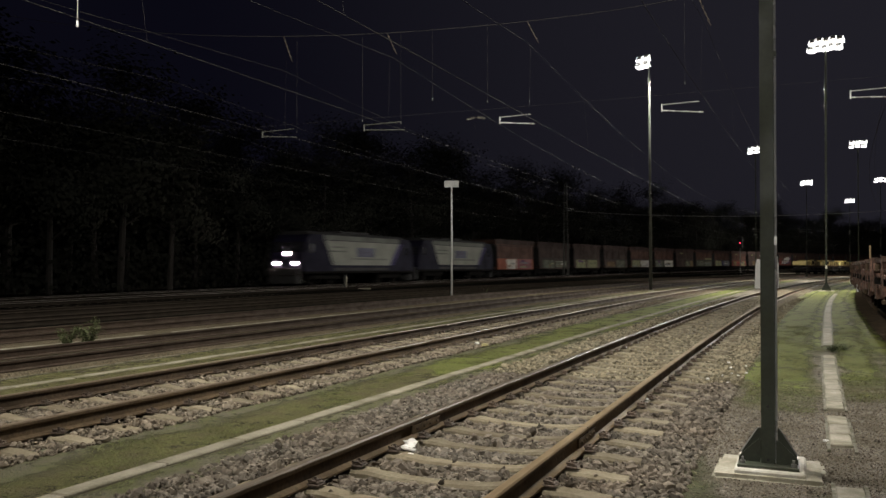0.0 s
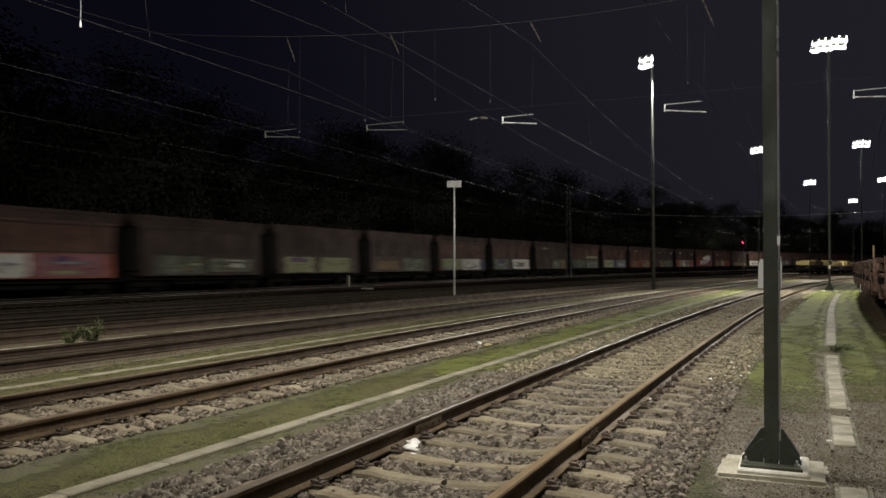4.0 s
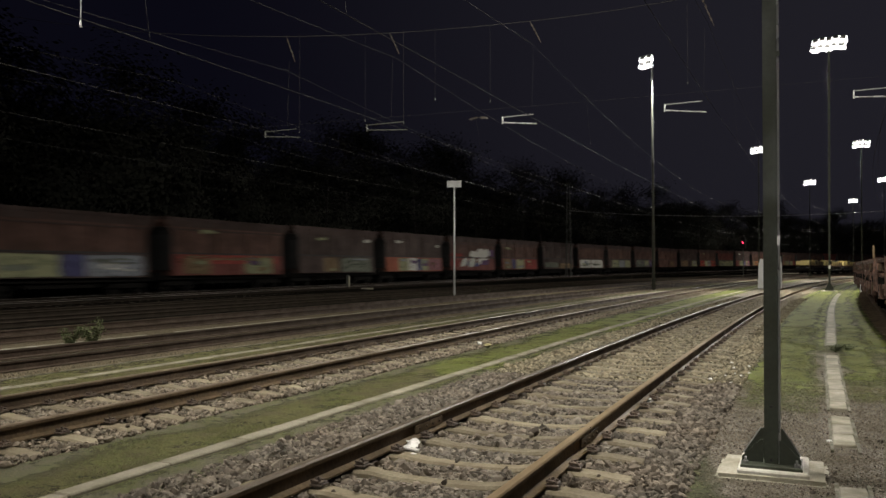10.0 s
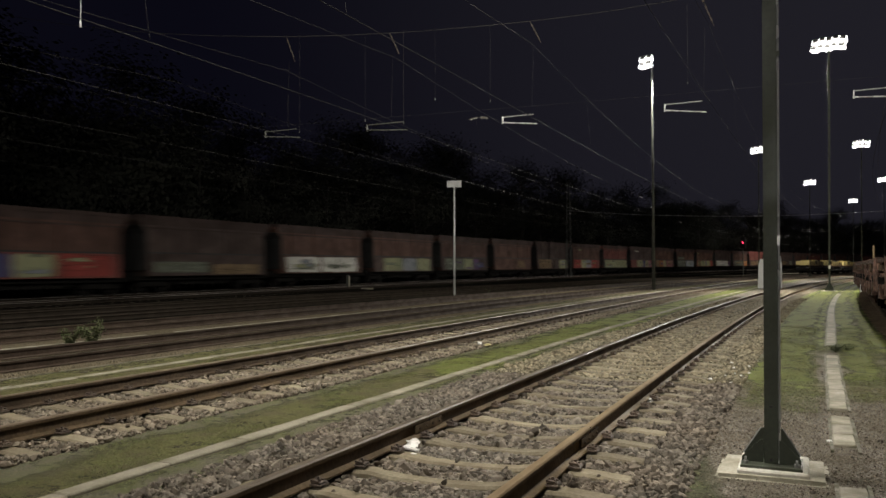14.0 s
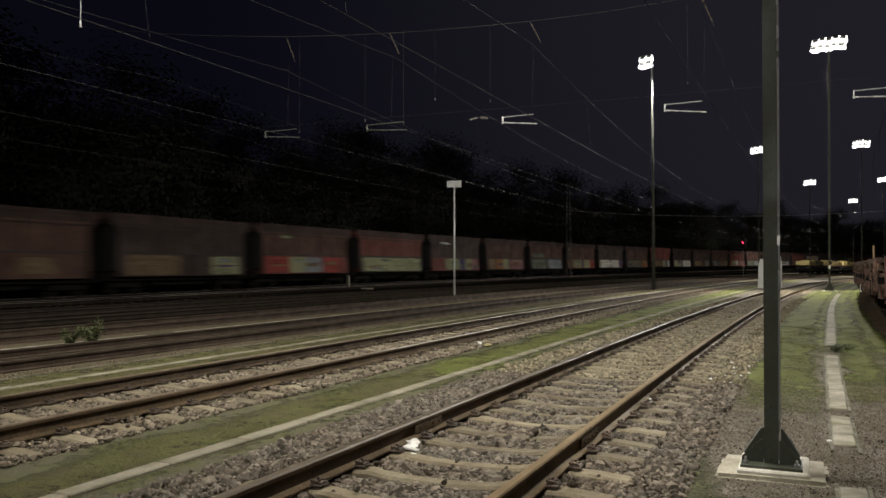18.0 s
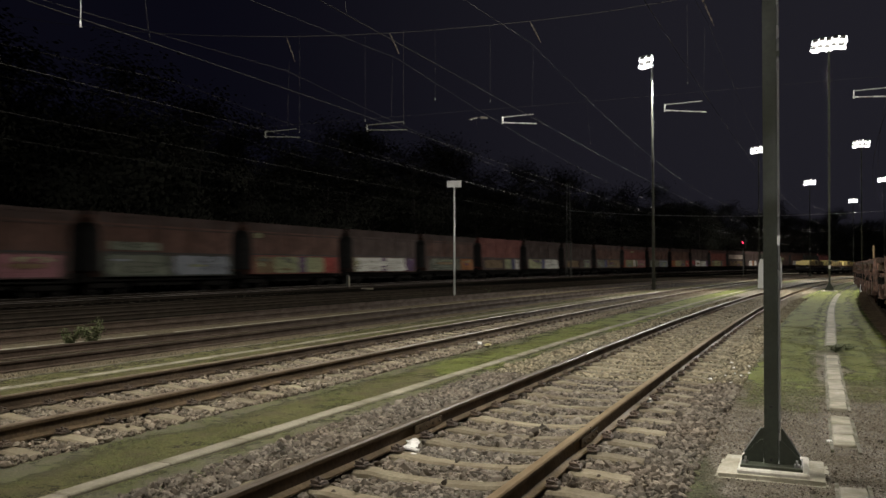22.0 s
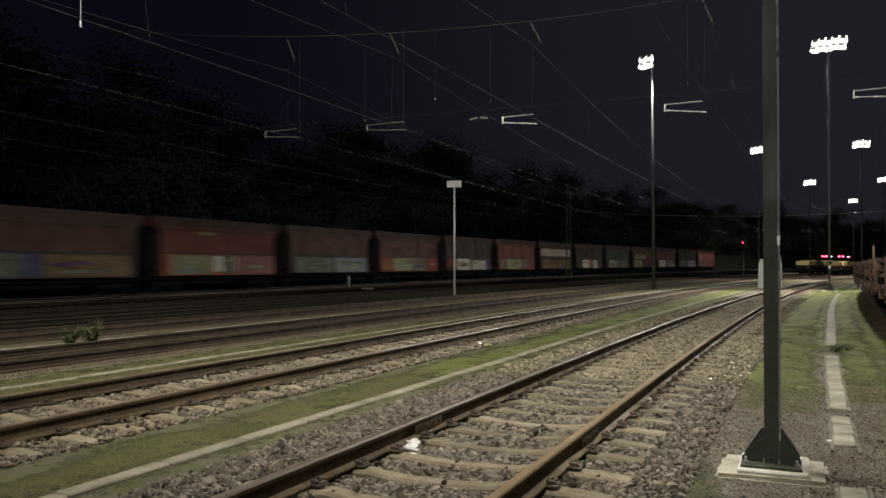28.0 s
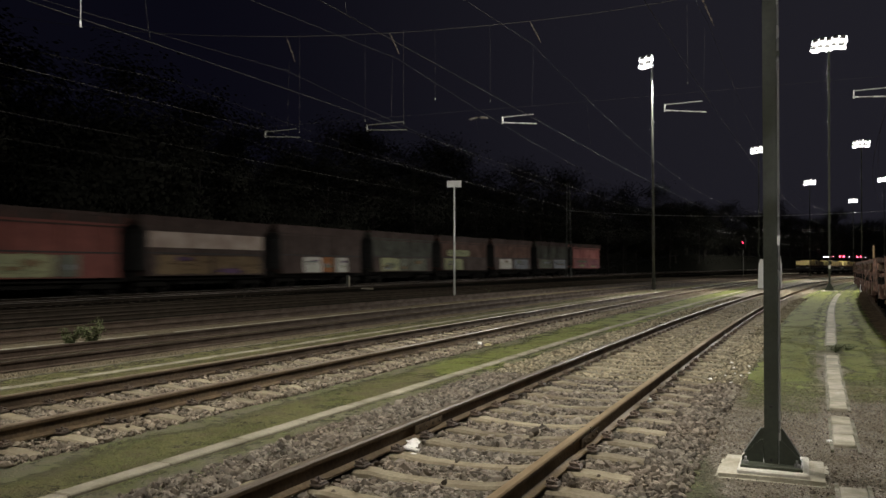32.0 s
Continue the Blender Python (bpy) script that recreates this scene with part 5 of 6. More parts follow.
# the large white bubble letters: one shape on the wall, three on the flaps
BUBBLES = (
    ((1.09, 2.27), (1.0, 2.70), (0.46, 2.95), (-0.37, 2.92), (-0.86, 2.76), (-1.07, 3.10), (-1.76, 3.24), (-2.46, 3.15), (-2.8, 2.98), (-3.29, 3.22), (-3.9, 3.16), (-4.35, 2.78), (-4.2, 2.48), (-3.3, 2.29), (-3.0, 2.27)),
    ((2.61, 2.185), (1.43, 2.185), (1.92, 1.57), (2.48, 1.34), (3.5, 1.27), (3.2, 1.67)),
    ((1.05, 2.185), (-0.46, 2.185), (-0.37, 1.77), (0.04, 1.34), (0.74, 1.24), (1.45, 1.32), (1.22, 1.77)),
    ((-0.90, 2.185), (-4.05, 2.185), (-3.29, 2.02), (-1.97, 1.95), (-1.62, 1.52), (-1.2, 1.52), (-1.0, 1.87)))
ACCENTS = ((-1.2, 0.1, 1.30, 1.75, "B"), (-3.3, -1.7, 1.55, 2.02, "B"), (1.2, 2.05, 1.35, 1.88, "B"), (-5.0, -3.7, 2.35, 3.15, "P"), (3.4, 5.45, 1.3, 1.95, "R"), (2.6, 5.4, 2.29, 2.65, "R"), (-3.6, -1.0, 1.45, 2.1, "P"))


def shared(bm, name, mat):
    me = bpy.data.meshes.new(name)
    bm.to_mesh(me)
    bm.free()
    me.materials.append(mat)
    return me


LOW, MID, TOP = 0.94, 2.24, 4.30
HOPPER_OUT = [(-5.80, TOP), (-5.80, 4.0), (-5.62, 3.76), (-5.36, 3.56), (-5.24, 3.3), (-5.24, 1.3), (-4.9, LOW), (4.9, LOW), (5.24, 1.3), (5.24, 3.3), (5.36, 3.56), (5.62, 3.76), (5.80, 4.0), (5.80, TOP)]


RIM = paint("grimy_rim_paint", (0.046, 0.030, 0.026), (0.070, 0.045, 0.038), (0.032, 0.024, 0.021))


def hopper_parts():
    p = {}
    p["hopper"] = shared(prism(HOPPER_OUT, -1.38, 1.38), "hopper", PAINT["n"])
    bm = bmesh.new()
    for s in (-1, 1):
        box(bm, -5.82, 5.82, s * 1.38, s * 1.44, 4.14, 4.32)
        box(bm, -5.34, 5.34, s * 1.38, s * 1.43, 3.58, 3.66)
        box(bm, -5.60, 5.60, s * 1.38, s * 1.392, 3.78, 4.14)
    for e in (-1, 1):
        box(bm, e * 5.78, e * 5.84, -1.38, 1.38, 4.16, 4.32)
    p["top_rim"] = shared(bm, "top_rim", RIM)
    p["stiffener"] = shared(boxes((-0.05, 0.05, 1.38, 1.425, 2.30, 4.14)), "stiffener", PAINT["n"])
    p["flap"] = shared(prism([(1.385, 2.18), (1.42, 2.18), (1.48, LOW), (1.385, LOW)], -2.56, 2.56, "x"), "flap", PAINT["n"])
    p["flap_hinge"] = shared(boxes((-5.2, 5.2, 1.36, 1.44, 2.195, 2.27)), "flap_hinge", M["black"])
    # underparts take the near-black that includes the shade below the wagon
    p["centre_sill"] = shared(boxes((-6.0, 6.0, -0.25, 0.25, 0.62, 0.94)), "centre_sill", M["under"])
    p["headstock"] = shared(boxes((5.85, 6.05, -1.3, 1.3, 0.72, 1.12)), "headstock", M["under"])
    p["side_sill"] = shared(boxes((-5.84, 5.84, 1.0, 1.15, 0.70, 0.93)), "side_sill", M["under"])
    # black end wall: shade of the gap between wagons, given as colour
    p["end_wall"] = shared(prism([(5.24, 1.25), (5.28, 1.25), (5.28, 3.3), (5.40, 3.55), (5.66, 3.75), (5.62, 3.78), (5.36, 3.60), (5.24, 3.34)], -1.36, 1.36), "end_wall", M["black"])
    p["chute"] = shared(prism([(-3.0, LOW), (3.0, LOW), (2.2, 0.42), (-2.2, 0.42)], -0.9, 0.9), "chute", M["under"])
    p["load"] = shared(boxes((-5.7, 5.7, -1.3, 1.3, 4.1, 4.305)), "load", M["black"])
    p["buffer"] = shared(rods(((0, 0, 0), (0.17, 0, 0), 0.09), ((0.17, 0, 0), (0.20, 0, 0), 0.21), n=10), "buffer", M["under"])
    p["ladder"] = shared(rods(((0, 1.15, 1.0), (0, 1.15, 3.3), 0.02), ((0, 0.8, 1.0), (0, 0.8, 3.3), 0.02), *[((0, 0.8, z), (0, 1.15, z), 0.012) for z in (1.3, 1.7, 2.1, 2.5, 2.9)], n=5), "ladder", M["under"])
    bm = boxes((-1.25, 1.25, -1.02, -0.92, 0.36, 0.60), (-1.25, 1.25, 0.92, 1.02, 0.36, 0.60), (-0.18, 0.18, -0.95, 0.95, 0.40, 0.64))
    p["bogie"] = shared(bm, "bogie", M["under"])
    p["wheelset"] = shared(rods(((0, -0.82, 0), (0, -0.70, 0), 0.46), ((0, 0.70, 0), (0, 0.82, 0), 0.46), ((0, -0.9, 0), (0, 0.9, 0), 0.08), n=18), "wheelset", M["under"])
    return p


HP = hopper_parts()


def tint(ob, mat):
    ob.material_slots[0].link = "OBJECT"
    ob.material_slots[0].material = mat
    return ob


WORDS = {"n": "brown", "r": "faded red", "d": "grimy brown", "g": "grimy grey-green", "o": "orange-red", "p": "pinkish red"}
COLOUR = {"W": "white", "Y": "pale yellow", "G": "grey-green", "B": "blue", "P": "purple", "R": "red", "O": "orange", "K": "pink", "L": "pale blue-grey", "T": "tan"}


def hopper_wagon(j, spec):
    up, low, *patches = spec.split()
    first = next((COLOUR[c] for q in patches for c in q if c in COLOUR and len(q) > 1), "white")
    if "B" in patches:
        text = "faded red coal hopper wagon with large white graffiti"
    elif "U" in patches:
        text = "grimy brown coal hopper wagon with a white painted band"
    else:
        text = f"{WORDS[up]} coal hopper wagon with {first} graffiti on its flaps"
    ob = thing("hopper_wagon", label=text, category="hopper wagon", group="moving coal train wagons")
    tint(piece("hopper", HP["hopper"], ob), PAINT[up])
    rim = piece("top_rim", HP["top_rim"], ob)
    if "F" in patches:
        patches.remove("F")
        tint(rim, PAINT[up])
    for s in (0, 180):
        turn = pose(0, 0, 0, 0, 0, s)
        for x in (-2.65, 2.65):
            tint(piece("flap", HP["flap"], ob, turn @ pose(x, 0, 0)), PAINT[low])
        piece("flap_hinge", HP["flap_hinge"], ob, turn)
        piece("headstock", HP["headstock"], ob, turn)
        piece("side_sill", HP["side_sill"], ob, turn)
        for x in (-4.2, -1.4, 1.4, 4.2):
            tint(piece("stiffener", HP["stiffener"], ob, turn @ pose(x, 0, 0)), PAINT[up])
    for n in ("centre_sill", "chute", "load"):
        piece(n, HP[n], ob)
    for e, t in ((1, 0), (-1, 180)):
        for y in (-0.875, 0.875):
            piece("buffer", HP["buffer"], ob, pose(e * 6.04, y, 1.03, 0, 0, t))
        piece("end_wall", HP["end_wall"], ob, pose(0, 0, 0, 0, 0, t), "sloping end wall coloured in the gap's shade")
        piece("ladder", HP["ladder"], ob, pose(e * 5.72, 0, 0, 0, 0, t))
        bg = piece("bogie", HP["bogie"], ob, pose(e * 4.3, 0, 0))
        for dx in (-0.9, 0.9):
            piece("wheelset", HP["wheelset"], bg, pose(dx, 0, 0.46))
    seed = j * 31
    for q in patches:
        seed += 1
        if q == "U":
            bm = boxes((-5.1, 5.1, 1.383, 1.43, 2.55, 3.45))
            part("white_band", bm, BAND, ob, "broad dirty white painted band")
            continue
        if q == "B":
            for k, shape in enumerate(BUBBLES):
                v, f = rounded([(0.93 * x + 0.12, z) for x, z in shape], 1.434 if k == 0 else 1.492)
                piece("graffiti", mesh_of("graffiti", v, f, [WHITE_SPRAY]), ob, None, "white bubble graffiti")
            for k, (a, b, c, d, m) in enumerate(ACCENTS):
                v, f = rectangle(a, b, c, d, 1.428 if c > 2.2 else 1.486 + 0.0005 * k)
                piece("graffiti", mesh_of("graffiti", v, f, [SPRAY[m]]), ob)
            continue
        letter = next(c for c in q[1:] if c.isupper())
        span, _, rise = q[1:].partition(letter)
        f0, f1 = (int(n) / 100 for n in span.split("-"))
        r0, r1 = (int(n) / 100 for n in rise.split("-")) if rise else (0.03, 0.97)
        x0, x1 = 5.15 - 10.3 * f1, 5.15 - 10.3 * f0
        if q[0] == "l":
            z0, z1 = LOW + 1.24 * r0, LOW + 1.24 * r1
            v, f = rectangle(x0 - 0.12, x1 + 0.12, max(LOW, z0 - 0.1), min(2.18, z1 + 0.1), 0)
            v = [(x, 1.486 - (z - LOW) * 0.0484 + 0.002 * (seed % 5), z) for x, y, z in v]
        else:
            z0, z1 = 2.30 + 1.8 * r0, 2.30 + 1.8 * r1
            if f1 - f0 < 0.3:
                z0, z1 = z0 + 0.2 * (z1 - z0), z1 - 0.2 * (z1 - z0)
            v, f = rectangle(x0 - 0.12, x1 + 0.12, z0, z1, 1.432 + 0.002 * (seed % 5))
        piece("graffiti", mesh_of("graffiti", v, f, [(STROKE if q[0] == "u" and f1 - f0 < 0.3 else SPRAY)[letter]]), ob, None, f"{COLOUR[letter]} sprayed graffiti patch")
        # smaller strokes over the patch
        rnd = random.Random(seed * 7)
        for k in range(3 if x1 - x0 < 2.5 else 5):
            w, h = (x1 - x0) * rnd.uniform(0.35, 0.9), (z1 - z0) * rnd.uniform(0.16, 0.42)
            a, c = rnd.uniform(x0, x1 - w), rnd.uniform(z0, z1 - h)
            hue = letter if q[0] == "u" else rnd.choice("GTLYP" + letter * 6)
            v, f = rectangle(a, a + w, c, c + h, 0)
            lift = 0.011 + 0.0012 * k + 0.002 * (seed % 5)
            v = [(x, (1.486 - (z - LOW) * 0.0484 if q[0] == "l" else 1.432) + lift, z) for x, y, z in v]
            piece("graffiti_stroke", mesh_of("graffiti_stroke", v, f, [STROKE[hue]]), ob)
    return ob


M["loco_blue"] = paint("loco_dark_blue", (0.009, 0.008, 0.018), (0.014, 0.013, 0.028), (0.008, 0.007, 0.014))
M["loco_white"] = paint("loco_white", (0.215, 0.222, 0.192), (0.272, 0.272, 0.234), (0.168, 0.168, 0.148))
M["loco_grey"] = paint("loco_roof_grey", (0.14, 0.145, 0.128), (0.18, 0.185, 0.165), (0.104, 0.104, 0.096))
M["loco_violet"] = paint("loco_violet", (0.048, 0.040, 0.11), (0.065, 0.055, 0.15), (0.035, 0.03, 0.08))


def locomotive(label, lit):
    """A four-axle electric locomotive, 18.1 m over the buffers, its front at +x."""
    ob = thing("locomotive", label=label, category="locomotive", group="two coupled locomotives")
    side = [(-8.62, 1.05), (-8.66, 1.9), (-8.15, 3.45), (-7.7, 3.78), (7.2, 3.78), (7.65, 3.45), (8.24, 1.9), (8.20, 1.05)]
    part("body", prism(side, -1.48, 1.48), M["loco_blue"], ob, "dark blue body")
    part("roof", prism([(-1.45, 3.76), (1.45, 3.76), (0.95, 4.02), (-0.95, 4.02)], -7.3, 7.3, "x"), M["black"], ob, "sooty black roof")
    part("skirt", boxes((-8.5, 8.1, -1.46, 1.46, 0.88, 1.07)), M["under"], ob)
    for s in (-1, 1):
        def plate(inner, outer):
            return tuple(sorted((s * inner, s * outer)))
        y0, y1 = plate(1.482, 1.488)
        part("white_panel", prism([(-4.38, 1.50), (4.28, 1.50), (5.4, 3.36), (-6.0, 3.36)], y0, y1), M["loco_white"], ob, "white slant-ended side panel")
        part("upper_band", boxes((-6.1, 5.6, y0, y1, 3.40, 3.77)), M["loco_grey"], ob, "grey band under the roof")
        part("sill_strip", boxes((-4.2, 4.1, y0, y1, 1.08, 1.30)), M["black"], ob)
        part("violet_edge", prism([(-5.05, 1.50), (-4.42, 1.50), (-6.04, 3.36), (-6.65, 3.36)], y0, y1), M["loco_violet"], ob)
        part("dark_edge", prism([(4.32, 1.50), (4.7, 1.50), (5.8, 3.36), (5.44, 3.36)], y0, y1), M["loco_blue"], ob)
        for x0, x1, z0, z1 in ((2.4, 4.9, 2.5, 2.62), (2.4, 4.6, 2.82, 2.94), (-4.0, 1.6, 1.94, 2.06)):
            part("lettering_bar", boxes((x0, x1, *plate(1.488, 1.493), z0, z1)), M["loco_grey"], ob)
        g = part("grille", boxes((-1.8, 0.9, *plate(1.488, 1.50), 2.15, 2.9)), M["loco_mauve"], ob, "greyish violet ventilation grille")
        for k in range(5):
            z = 2.22 + 0.14 * k
            part("louvre", boxes((-1.75, 0.85, *plate(1.50, 1.512), z, z + 0.05)), M["loco_mauve"], g)
        for e in (-1, 1):
            part("cab_window", boxes((e * 7.3 - 0.35, e * 7.3 + 0.35, *plate(1.482, 1.496), 2.4, 3.05)), M["dark_glass"], ob)
            part("cab_door", boxes((e * 6.75 - 0.3, e * 6.75 + 0.3, *plate(1.48, 1.49), 1.4, 3.2)), M["loco_blue"], ob)
    for e in (-1, 1):
        part("windscreen", boxes((-0.02, 0.02, -1.25, 1.25, -0.40, 0.40)), M["dark_glass"], ob, m=pose(e * 8.42 - (0.45 if e > 0 else 0), 0, 2.80, 0, e * -18, 0))
        part("buffer_beam", boxes((*sorted((e * 8.5, e * 8.72)), -1.4, 1.4, 0.75, 1.25), bevel=0.03), M["black"], ob)
        part("plough", boxes((*sorted((e * 8.2, e * 8.66)), -1.3, 1.3, 0.15, 0.75), bevel=0.05), M["black"], ob)
        for y in (-0.875, 0.875):
            part("buffer", rods(((e * 8.7, y, 1.05), (e * 9.0, y, 1.05), 0.1), ((e * 9.0, y, 1.05), (e * 9.05, y, 1.05), 0.24), n=12), M["black"], ob)
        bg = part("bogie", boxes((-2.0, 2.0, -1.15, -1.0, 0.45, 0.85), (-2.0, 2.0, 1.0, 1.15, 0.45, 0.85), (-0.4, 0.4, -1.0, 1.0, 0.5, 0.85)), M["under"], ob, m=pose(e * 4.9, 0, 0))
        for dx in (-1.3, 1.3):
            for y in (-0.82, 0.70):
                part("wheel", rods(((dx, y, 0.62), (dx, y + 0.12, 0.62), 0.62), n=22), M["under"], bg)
        part("pantograph", rods(((e * 3.8, -0.6, 4.0), (e * 5.0, -0.5, 4.3), 0.03), ((e * 3.8, 0.6, 4.0), (e * 5.0, 0.5, 4.3), 0.03), ((e * 5.0, -0.8, 4.3), (e * 5.0, 0.8, 4.3), 0.03)), M["black"], ob)
    part("roof_box", boxes((-2.2, 2.2, -0.7, 0.7, 4.0, 4.2), bevel=0.05), M["black"], ob)
    for x, y, z in ((8.22, -0.80, 1.62), (8.22, 0.80, 1.62), (8.12, 0.0, 2.34)):
        part("head_light", rods(((x - 0.1, y, z), (x + 0.07, y, z), 0.112), n=14), M["loco_light"] if lit else M["dark_glass"], ob, "glowing warm-white head light" if lit else "")
    return ob


M["loco_mauve"] = paint("loco_mauve", (0.10, 0.10, 0.14), (0.14, 0.14, 0.19), (0.075, 0.075, 0.10))
LOCOS = [locomotive("dark blue electric locomotive with white panel and lit headlights", True), locomotive("dark blue electric locomotive with white side panel", False)]
HOPPERS = [hopper_wagon(j, s) for j, s in enumerate(TRAIN.replace("\n", "|").split("|"))]


# ---- ballast stones and grass, joined, nearest ground only ----
def scatter(name, pts, sizes, mat, seed, label, category, rough=True):
    """Many small angular stones in one mesh."""
    rs = np.random.RandomState(seed)
    g = (1 + 5 ** 0.5) / 2
    base = np.array([(-1, g, 0), (1, g, 0), (-1, -g, 0), (1, -g, 0), (0, -1, g), (0, 1, g), (0, -1, -g), (0, 1, -g), (g, 0, -1), (g, 0, 1), (-g, 0, -1), (-g, 0, 1)]) / 1.9
    tri = np.array([(0, 11, 5), (0, 5, 1), (0, 1, 7), (0, 7, 10), (0, 10, 11), (1, 5, 9), (5, 11, 4), (11, 10, 2), (10, 7, 6), (7, 1, 8), (3, 9, 4), (3, 4, 2), (3, 2, 6), (3, 6, 8), (3, 8, 9), (4, 9, 5), (2, 4, 11), (6, 2, 10), (8, 6, 7), (9, 8, 1)])
    if not rough:
        base = np.array([(1, 0, 0), (-1, 0, 0), (0, 1, 0), (0, -1, 0), (0, 0, 1), (0, 0, -1)])
        tri = np.array([(0, 2, 4), (2, 1, 4), (1, 3, 4), (3, 0, 4), (2, 0, 5), (1, 2, 5), (3, 1, 5), (0, 3, 5)])
    m = len(base)
    n = len(pts)
    q = rs.normal(size=(n, 4))
    q /= np.linalg.norm(q, axis=1)[:, None]
    w, x, y, z = q.T
    R = np.stack([1 - 2 * (y * y + z * z), 2 * (x * y - z * w), 2 * (x * z + y * w), 2 * (x * y + z * w), 1 - 2 * (x * x + z * z), 2 * (y * z - x * w), 2 * (x * z - y * w), 2 * (y * z + x * w), 1 - 2 * (x * x + y * y)], 1).reshape(n, 3, 3)
    shape = base[None] * rs.uniform(0.62, 1.25, (n, m, 1)) * rs.uniform(0.42, 1.3, (n, 1, 3))
    v = np.einsum("nij,nkj->nki", R, shape) * np.asarray(sizes)[:, None, None] + np.asarray(pts)[:, None, :]
    f = (tri[None] + m * np.arange(n)[:, None, None]).reshape(-1, 3)
    me = bpy.data.meshes.new(name)
    me.vertices.add(m * n)
    me.vertices.foreach_set("co", v.astype(np.float32).ravel())
    me.loops.add(f.size)
    me.loops.foreach_set("vertex_index", f.astype(np.int32).ravel())
    me.polygons.add(len(f))
    me.polygons.foreach_set("loop_start", np.arange(0, f.size, 3, dtype=np.int32))
    me.update(calc_edges=True)
    me.shade_flat()
    me.materials.append(mat)
    return tagged(new(name, me), label, category, kind="stuff")


def ballast(centre, bend, x0, x1, y0, y1, per_m2, size, mat, seed, phase, label, first=-6.0, gap=0.6, sink=0.0, jitter=1.0, rough=True):
    rs = np.random.RandomState(seed)
    n = int((x1 - x0) * (y1 - y0) * per_m2)
    x, y = rs.uniform(x0, x1, n), rs.uniform(y0, y1, n)
    u = x - centre
    near = np.abs((y - first - phase + gap / 2) % gap - gap / 2)
    on_sleeper = (near < 0.118) & (np.abs(u) < 1.3)
    beside = np.abs(np.abs(u) - 0.7535)
    on_rail = beside < 0.062
    keep = ~on_rail & (~on_sleeper | (rs.uniform(size=n) < 0.004))
    x, y, u, on_sleeper, beside = x[keep], y[keep], u[keep], on_sleeper[keep], beside[keep]
    s = size * rs.lognormal(0, 0.28, len(x))
    edge = np.clip((np.abs(u) - 1.35) / 0.5, 0, 1)
    z = np.where(on_sleeper, -0.004, np.where(np.abs(u) < 0.7, -0.061, np.where(np.abs(u) < 1.28, -0.053, -0.040))) - 0.008 * edge + jitter * rs.uniform(-0.014, 0.016, len(x)) - sink
    z = z + 0.028 * np.clip((0.16 - beside) / 0.1, 0, 1) * ~on_sleeper
    b = np.array([bend(v) for v in y])
    return scatter("ballast_stones", np.stack([x + b, y, z], 1), s, mat, seed, label, "ballast", rough)


ballast(0.80, bend_near, -1.08, 2.50, -4.2, 5.5, 1150, 0.0275, M["stone"], 1, 0.0, "loose grey angular ballast stones between sleepers")
ballast(0.80, bend_near, -1.08, 2.50, 5.5, 14.0, 640, 0.030, M["stone_mossy"], 2, 0.0, "loose grey angular ballast stones between sleepers")
ballast(0.80, bend_near, -1.08, 2.50, 14.0, 40.0, 200, 0.036, M["stone_mossy"], 6, 0.0, "loose grey angular ballast stones between sleepers", rough=False)
ballast(-3.88, bend_far, -5.35, -2.50, -3.0, 12.0, 900, 0.024, M["stone_warm"], 3, 0.25, "loose warm brown ballast stones between sleepers", first=-5.0, sink=-0.014)
ballast(-3.88, bend_far, -5.35, -2.50, 12.0, 32.0, 260, 0.032, M["stone_warm"], 4, 0.25, "loose warm brown ballast stones between sleepers", first=-5.0, sink=-0.014, rough=False)
ballast(0.80, bend_near, 2.2, 4.6, -3.0, 6.0, 1700, 0.0056, M["stone_warm"], 5, 0.0, "fine grey grit scattered on dirt", sink=-0.001, jitter=0.15, rough=False)
ballast(0.80, bend_near, 2.25, 4.6, -3.0, 9.0, 150, 0.0115, M["stone"], 9, 0.0, "small pebbles scattered on dirt", sink=-0.002, jitter=0.2, rough=False)
ballast(-3.88, bend_far, -2.7, -0.95, -3.0, 9.0, 160, 0.0065, M["stone_warm"], 10, 0.0, "fine grit scattered in thin turf", sink=-0.001, jitter=0.15, rough=False)


def blades(x0, x1, y0, y1, per_m2, bend, tall, seed, label, z=-0.04):
    rs = np.random.RandomState(seed)
    n = int((x1 - x0) * (y1 - y0) * per_m2)
    x, y = rs.uniform(x0, x1, n), rs.uniform(y0, y1, n)
    thick = np.array([noise.noise((a * 1.7, b * 1.1, seed)) for a, b in zip(x, y)])
    k = thick + rs.uniform(-0.6, 0.6, n) > -0.15
    x, y, thick = x[k], y[k], thick[k]
    n = len(x)
    a, lean = rs.uniform(0, 6.283, n), rs.uniform(1.2, 3.5, n)
    h = tall * rs.uniform(0.4, 1.2, n) * (1 + thick)
    b = np.array([bend(v) for v in y])
    p = np.stack([x + b, y, np.full(n, z)], 1)
    side = np.stack([np.sin(a), -np.cos(a), np.zeros(n)], 1) * 0.0036
    tip = p + np.stack([np.cos(a) * h * lean, np.sin(a) * h * lean, h], 1)
    v = np.stack([p - side, p + side, tip], 1).reshape(-1, 3)
    me = bpy.data.meshes.new("grass_blades")
    me.vertices.add(3 * n)
    me.vertices.foreach_set("co", v.astype(np.float32).ravel())
    me.loops.add(3 * n)
    me.loops.foreach_set("vertex_index", np.arange(3 * n, dtype=np.int32))
    me.polygons.add(n)
    me.polygons.foreach_set("loop_start", np.arange(0, 3 * n, 3, dtype=np.int32))
    me.update(calc_edges=True)
    me.materials.append(M["blade"])
    return tagged(new("grass_blades", me), label, "grass", kind="stuff")


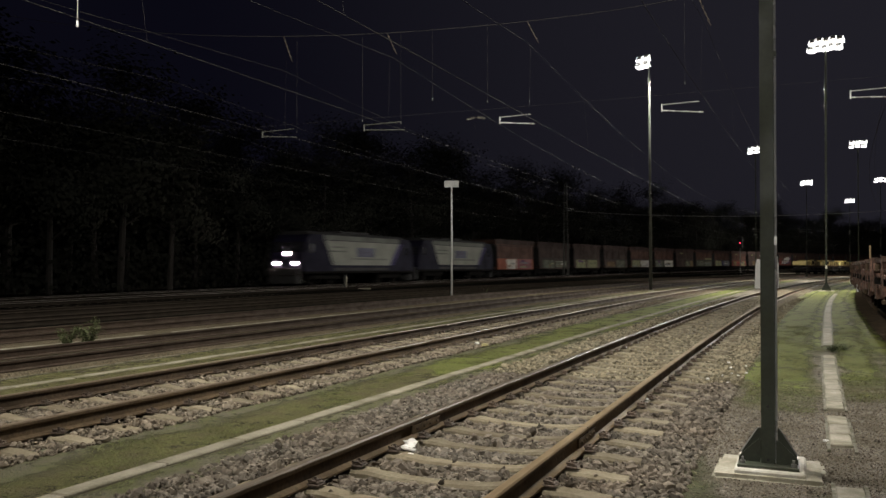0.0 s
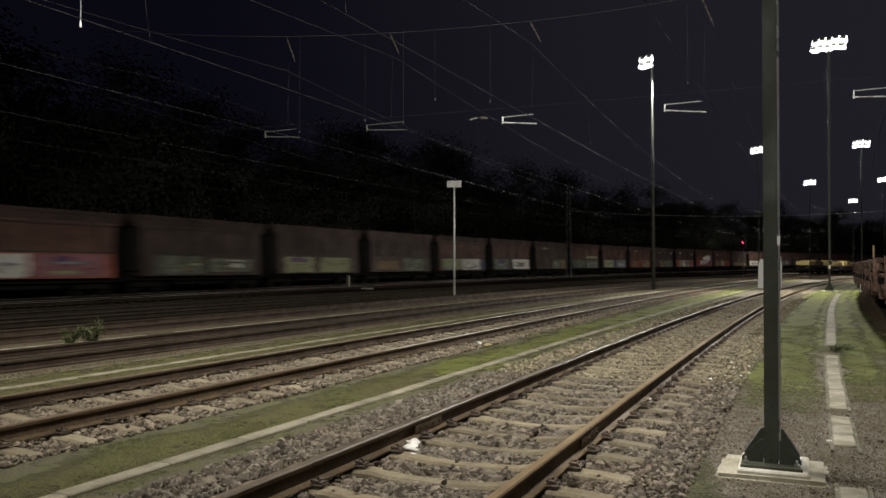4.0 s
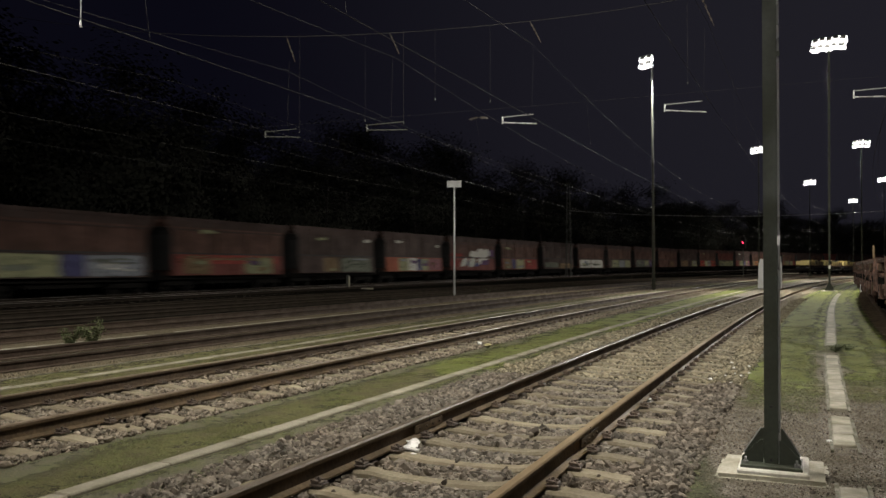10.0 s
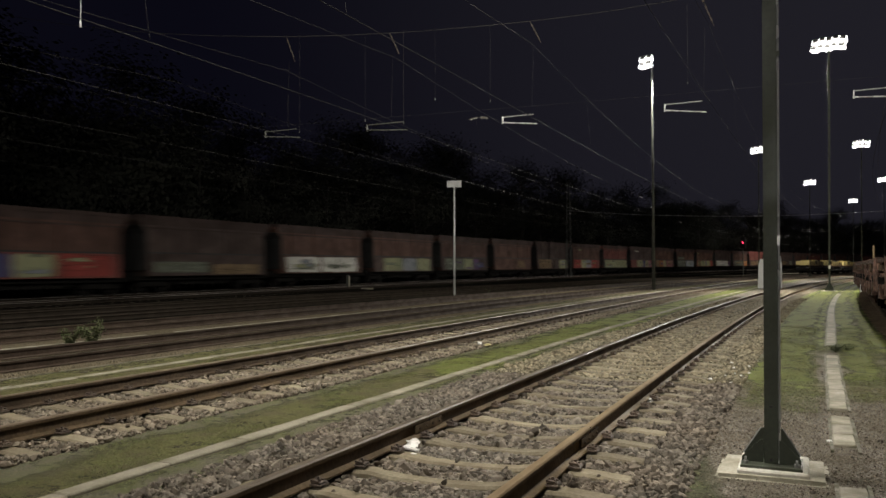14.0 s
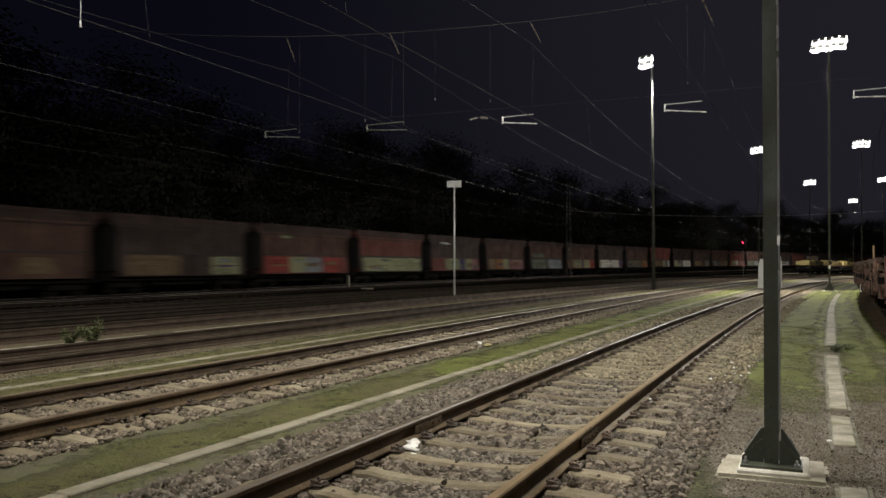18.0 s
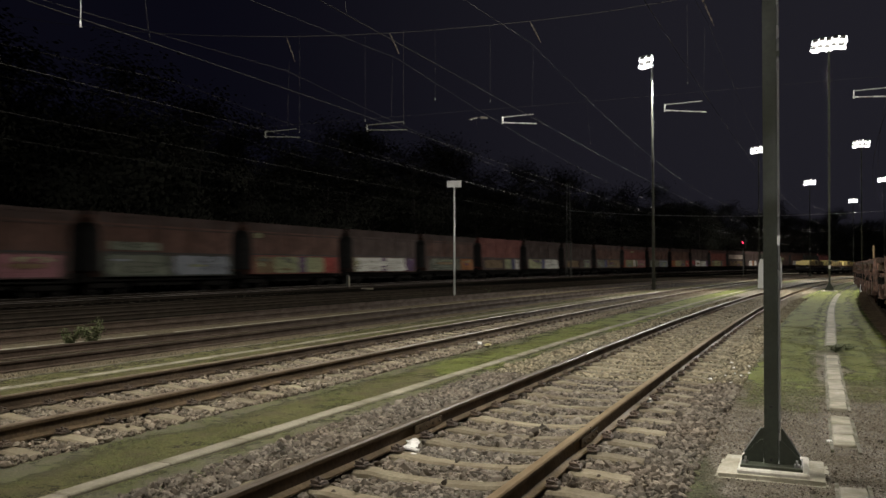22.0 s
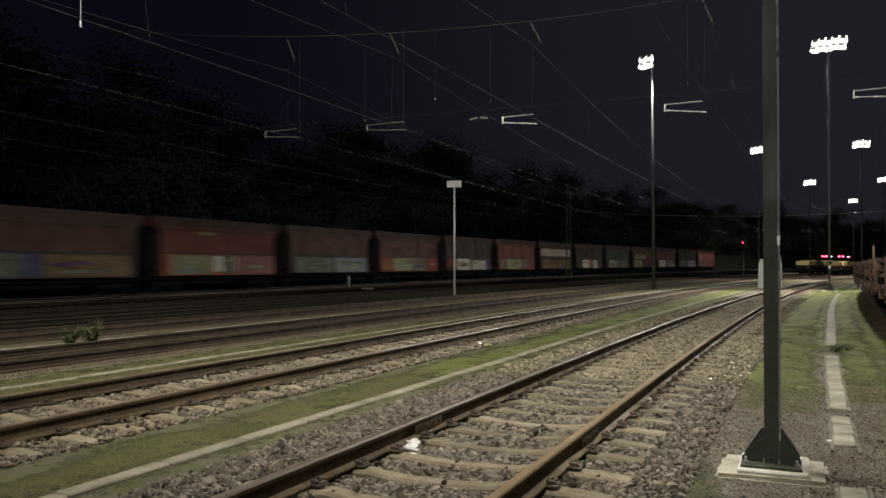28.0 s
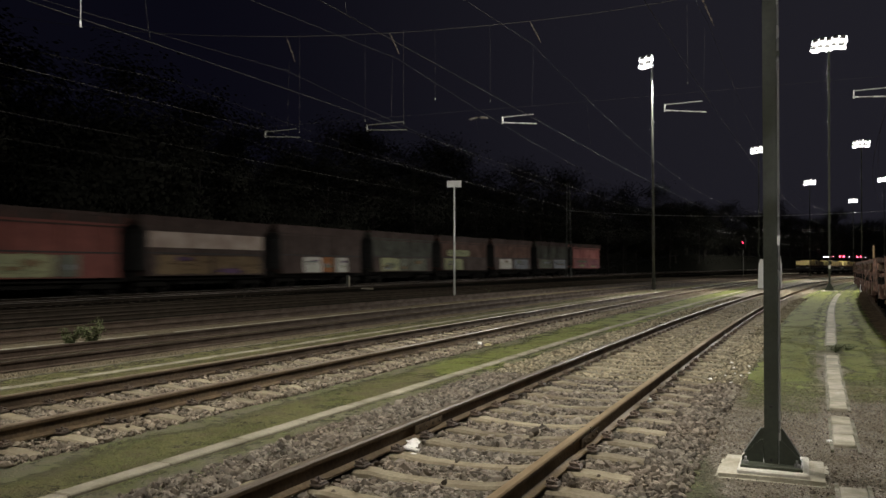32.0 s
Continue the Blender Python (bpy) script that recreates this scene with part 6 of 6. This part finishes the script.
blades(-2.45, -1.52, -3.5, 16, 3200, bend_kerb, 0.012, 1, "short grass and moss between two tracks")
blades(-1.32, -1.16, -3.5, 16, 2600, bend_kerb, 0.012, 2, "short grass and moss along concrete edging")
blades(2.62, 3.42, 3.6, 18, 2600, bend_near, 0.012, 3, "short green grass beside the cable trough")
blades(3.80, 4.5, 4.6, 18, 2600, bend_near, 0.012, 4, "short green grass beside the cable trough")
blades(-7.1, -6.45, 0, 16, 1200, bend_far, 0.012, 5, "short dry grass between two tracks")
blades(-6.25, -5.5, 0, 16, 900, bend_far, 0.012, 6, "short dry grass between two tracks")


# ---- what moves ----
def along(s):
    x, y, z, a = main_line(s)
    return pose(x, y, z, 0, 0, -90 - a)


def train_head(t):
    """Place, in metres along the main line, of the joint before the first wagon."""
    drift = np.interp(t, (0, 3, 6, 9, 13, 19, 23, 28, 32), (0.16, 0.165, 0.085, 0.035, 0.01, -0.045, 0.015, 0.045, 0.085))
    return 12.5 * (2.587 + (13 - t) * 1.2827 - 13 + drift)


def motions():
    times = [0.0] + [float(t) for t in range(1, 32)] + [32.0]
    for k, loco in enumerate(LOCOS):
        walk(loco, [(t, along(train_head(t) - 9.12 - 18.1 * (1 - k))) for t in times])
    for j, wagon in enumerate(HOPPERS):
        walk(wagon, [(t, along(train_head(t) + 12.5 * (j + 0.5) - 0.3)) for t in times])
    # cars on the far road, by their bearing from the yard
    stretch = np.linspace(125, 575, 400)
    for c, start, pace, away in zip(CARS, (0.3299, 0.3133, 0.0), (0.00544, 0.00531, 0.0), (1, 1, -1)):
        side = 1.7 * away
        seen = [math.atan2(p[0] - EYE.x, p[1] - EYE.y) for p in (road_at(s, side) for s in stretch)]
        rows = []
        for t in times[::2]:
            along_view = start + pace * t if away > 0 else np.interp(t, (0, 20, 26, 28, 29, 31, 32), (0.582, 0.569, 0.528, 0.4844, 0.4782, 0.4701, 0.4646))
            s = float(np.interp(math.atan(along_view) - radians(23.266), seen, stretch))
            x, y, z, a = road_at(s, side)
            rows.append((t, pose(x, y, ROAD_TOP + 0.005 + z, 0, 0, 90 - a + (0 if away > 0 else 180))))
        walk(c, rows)


motions()
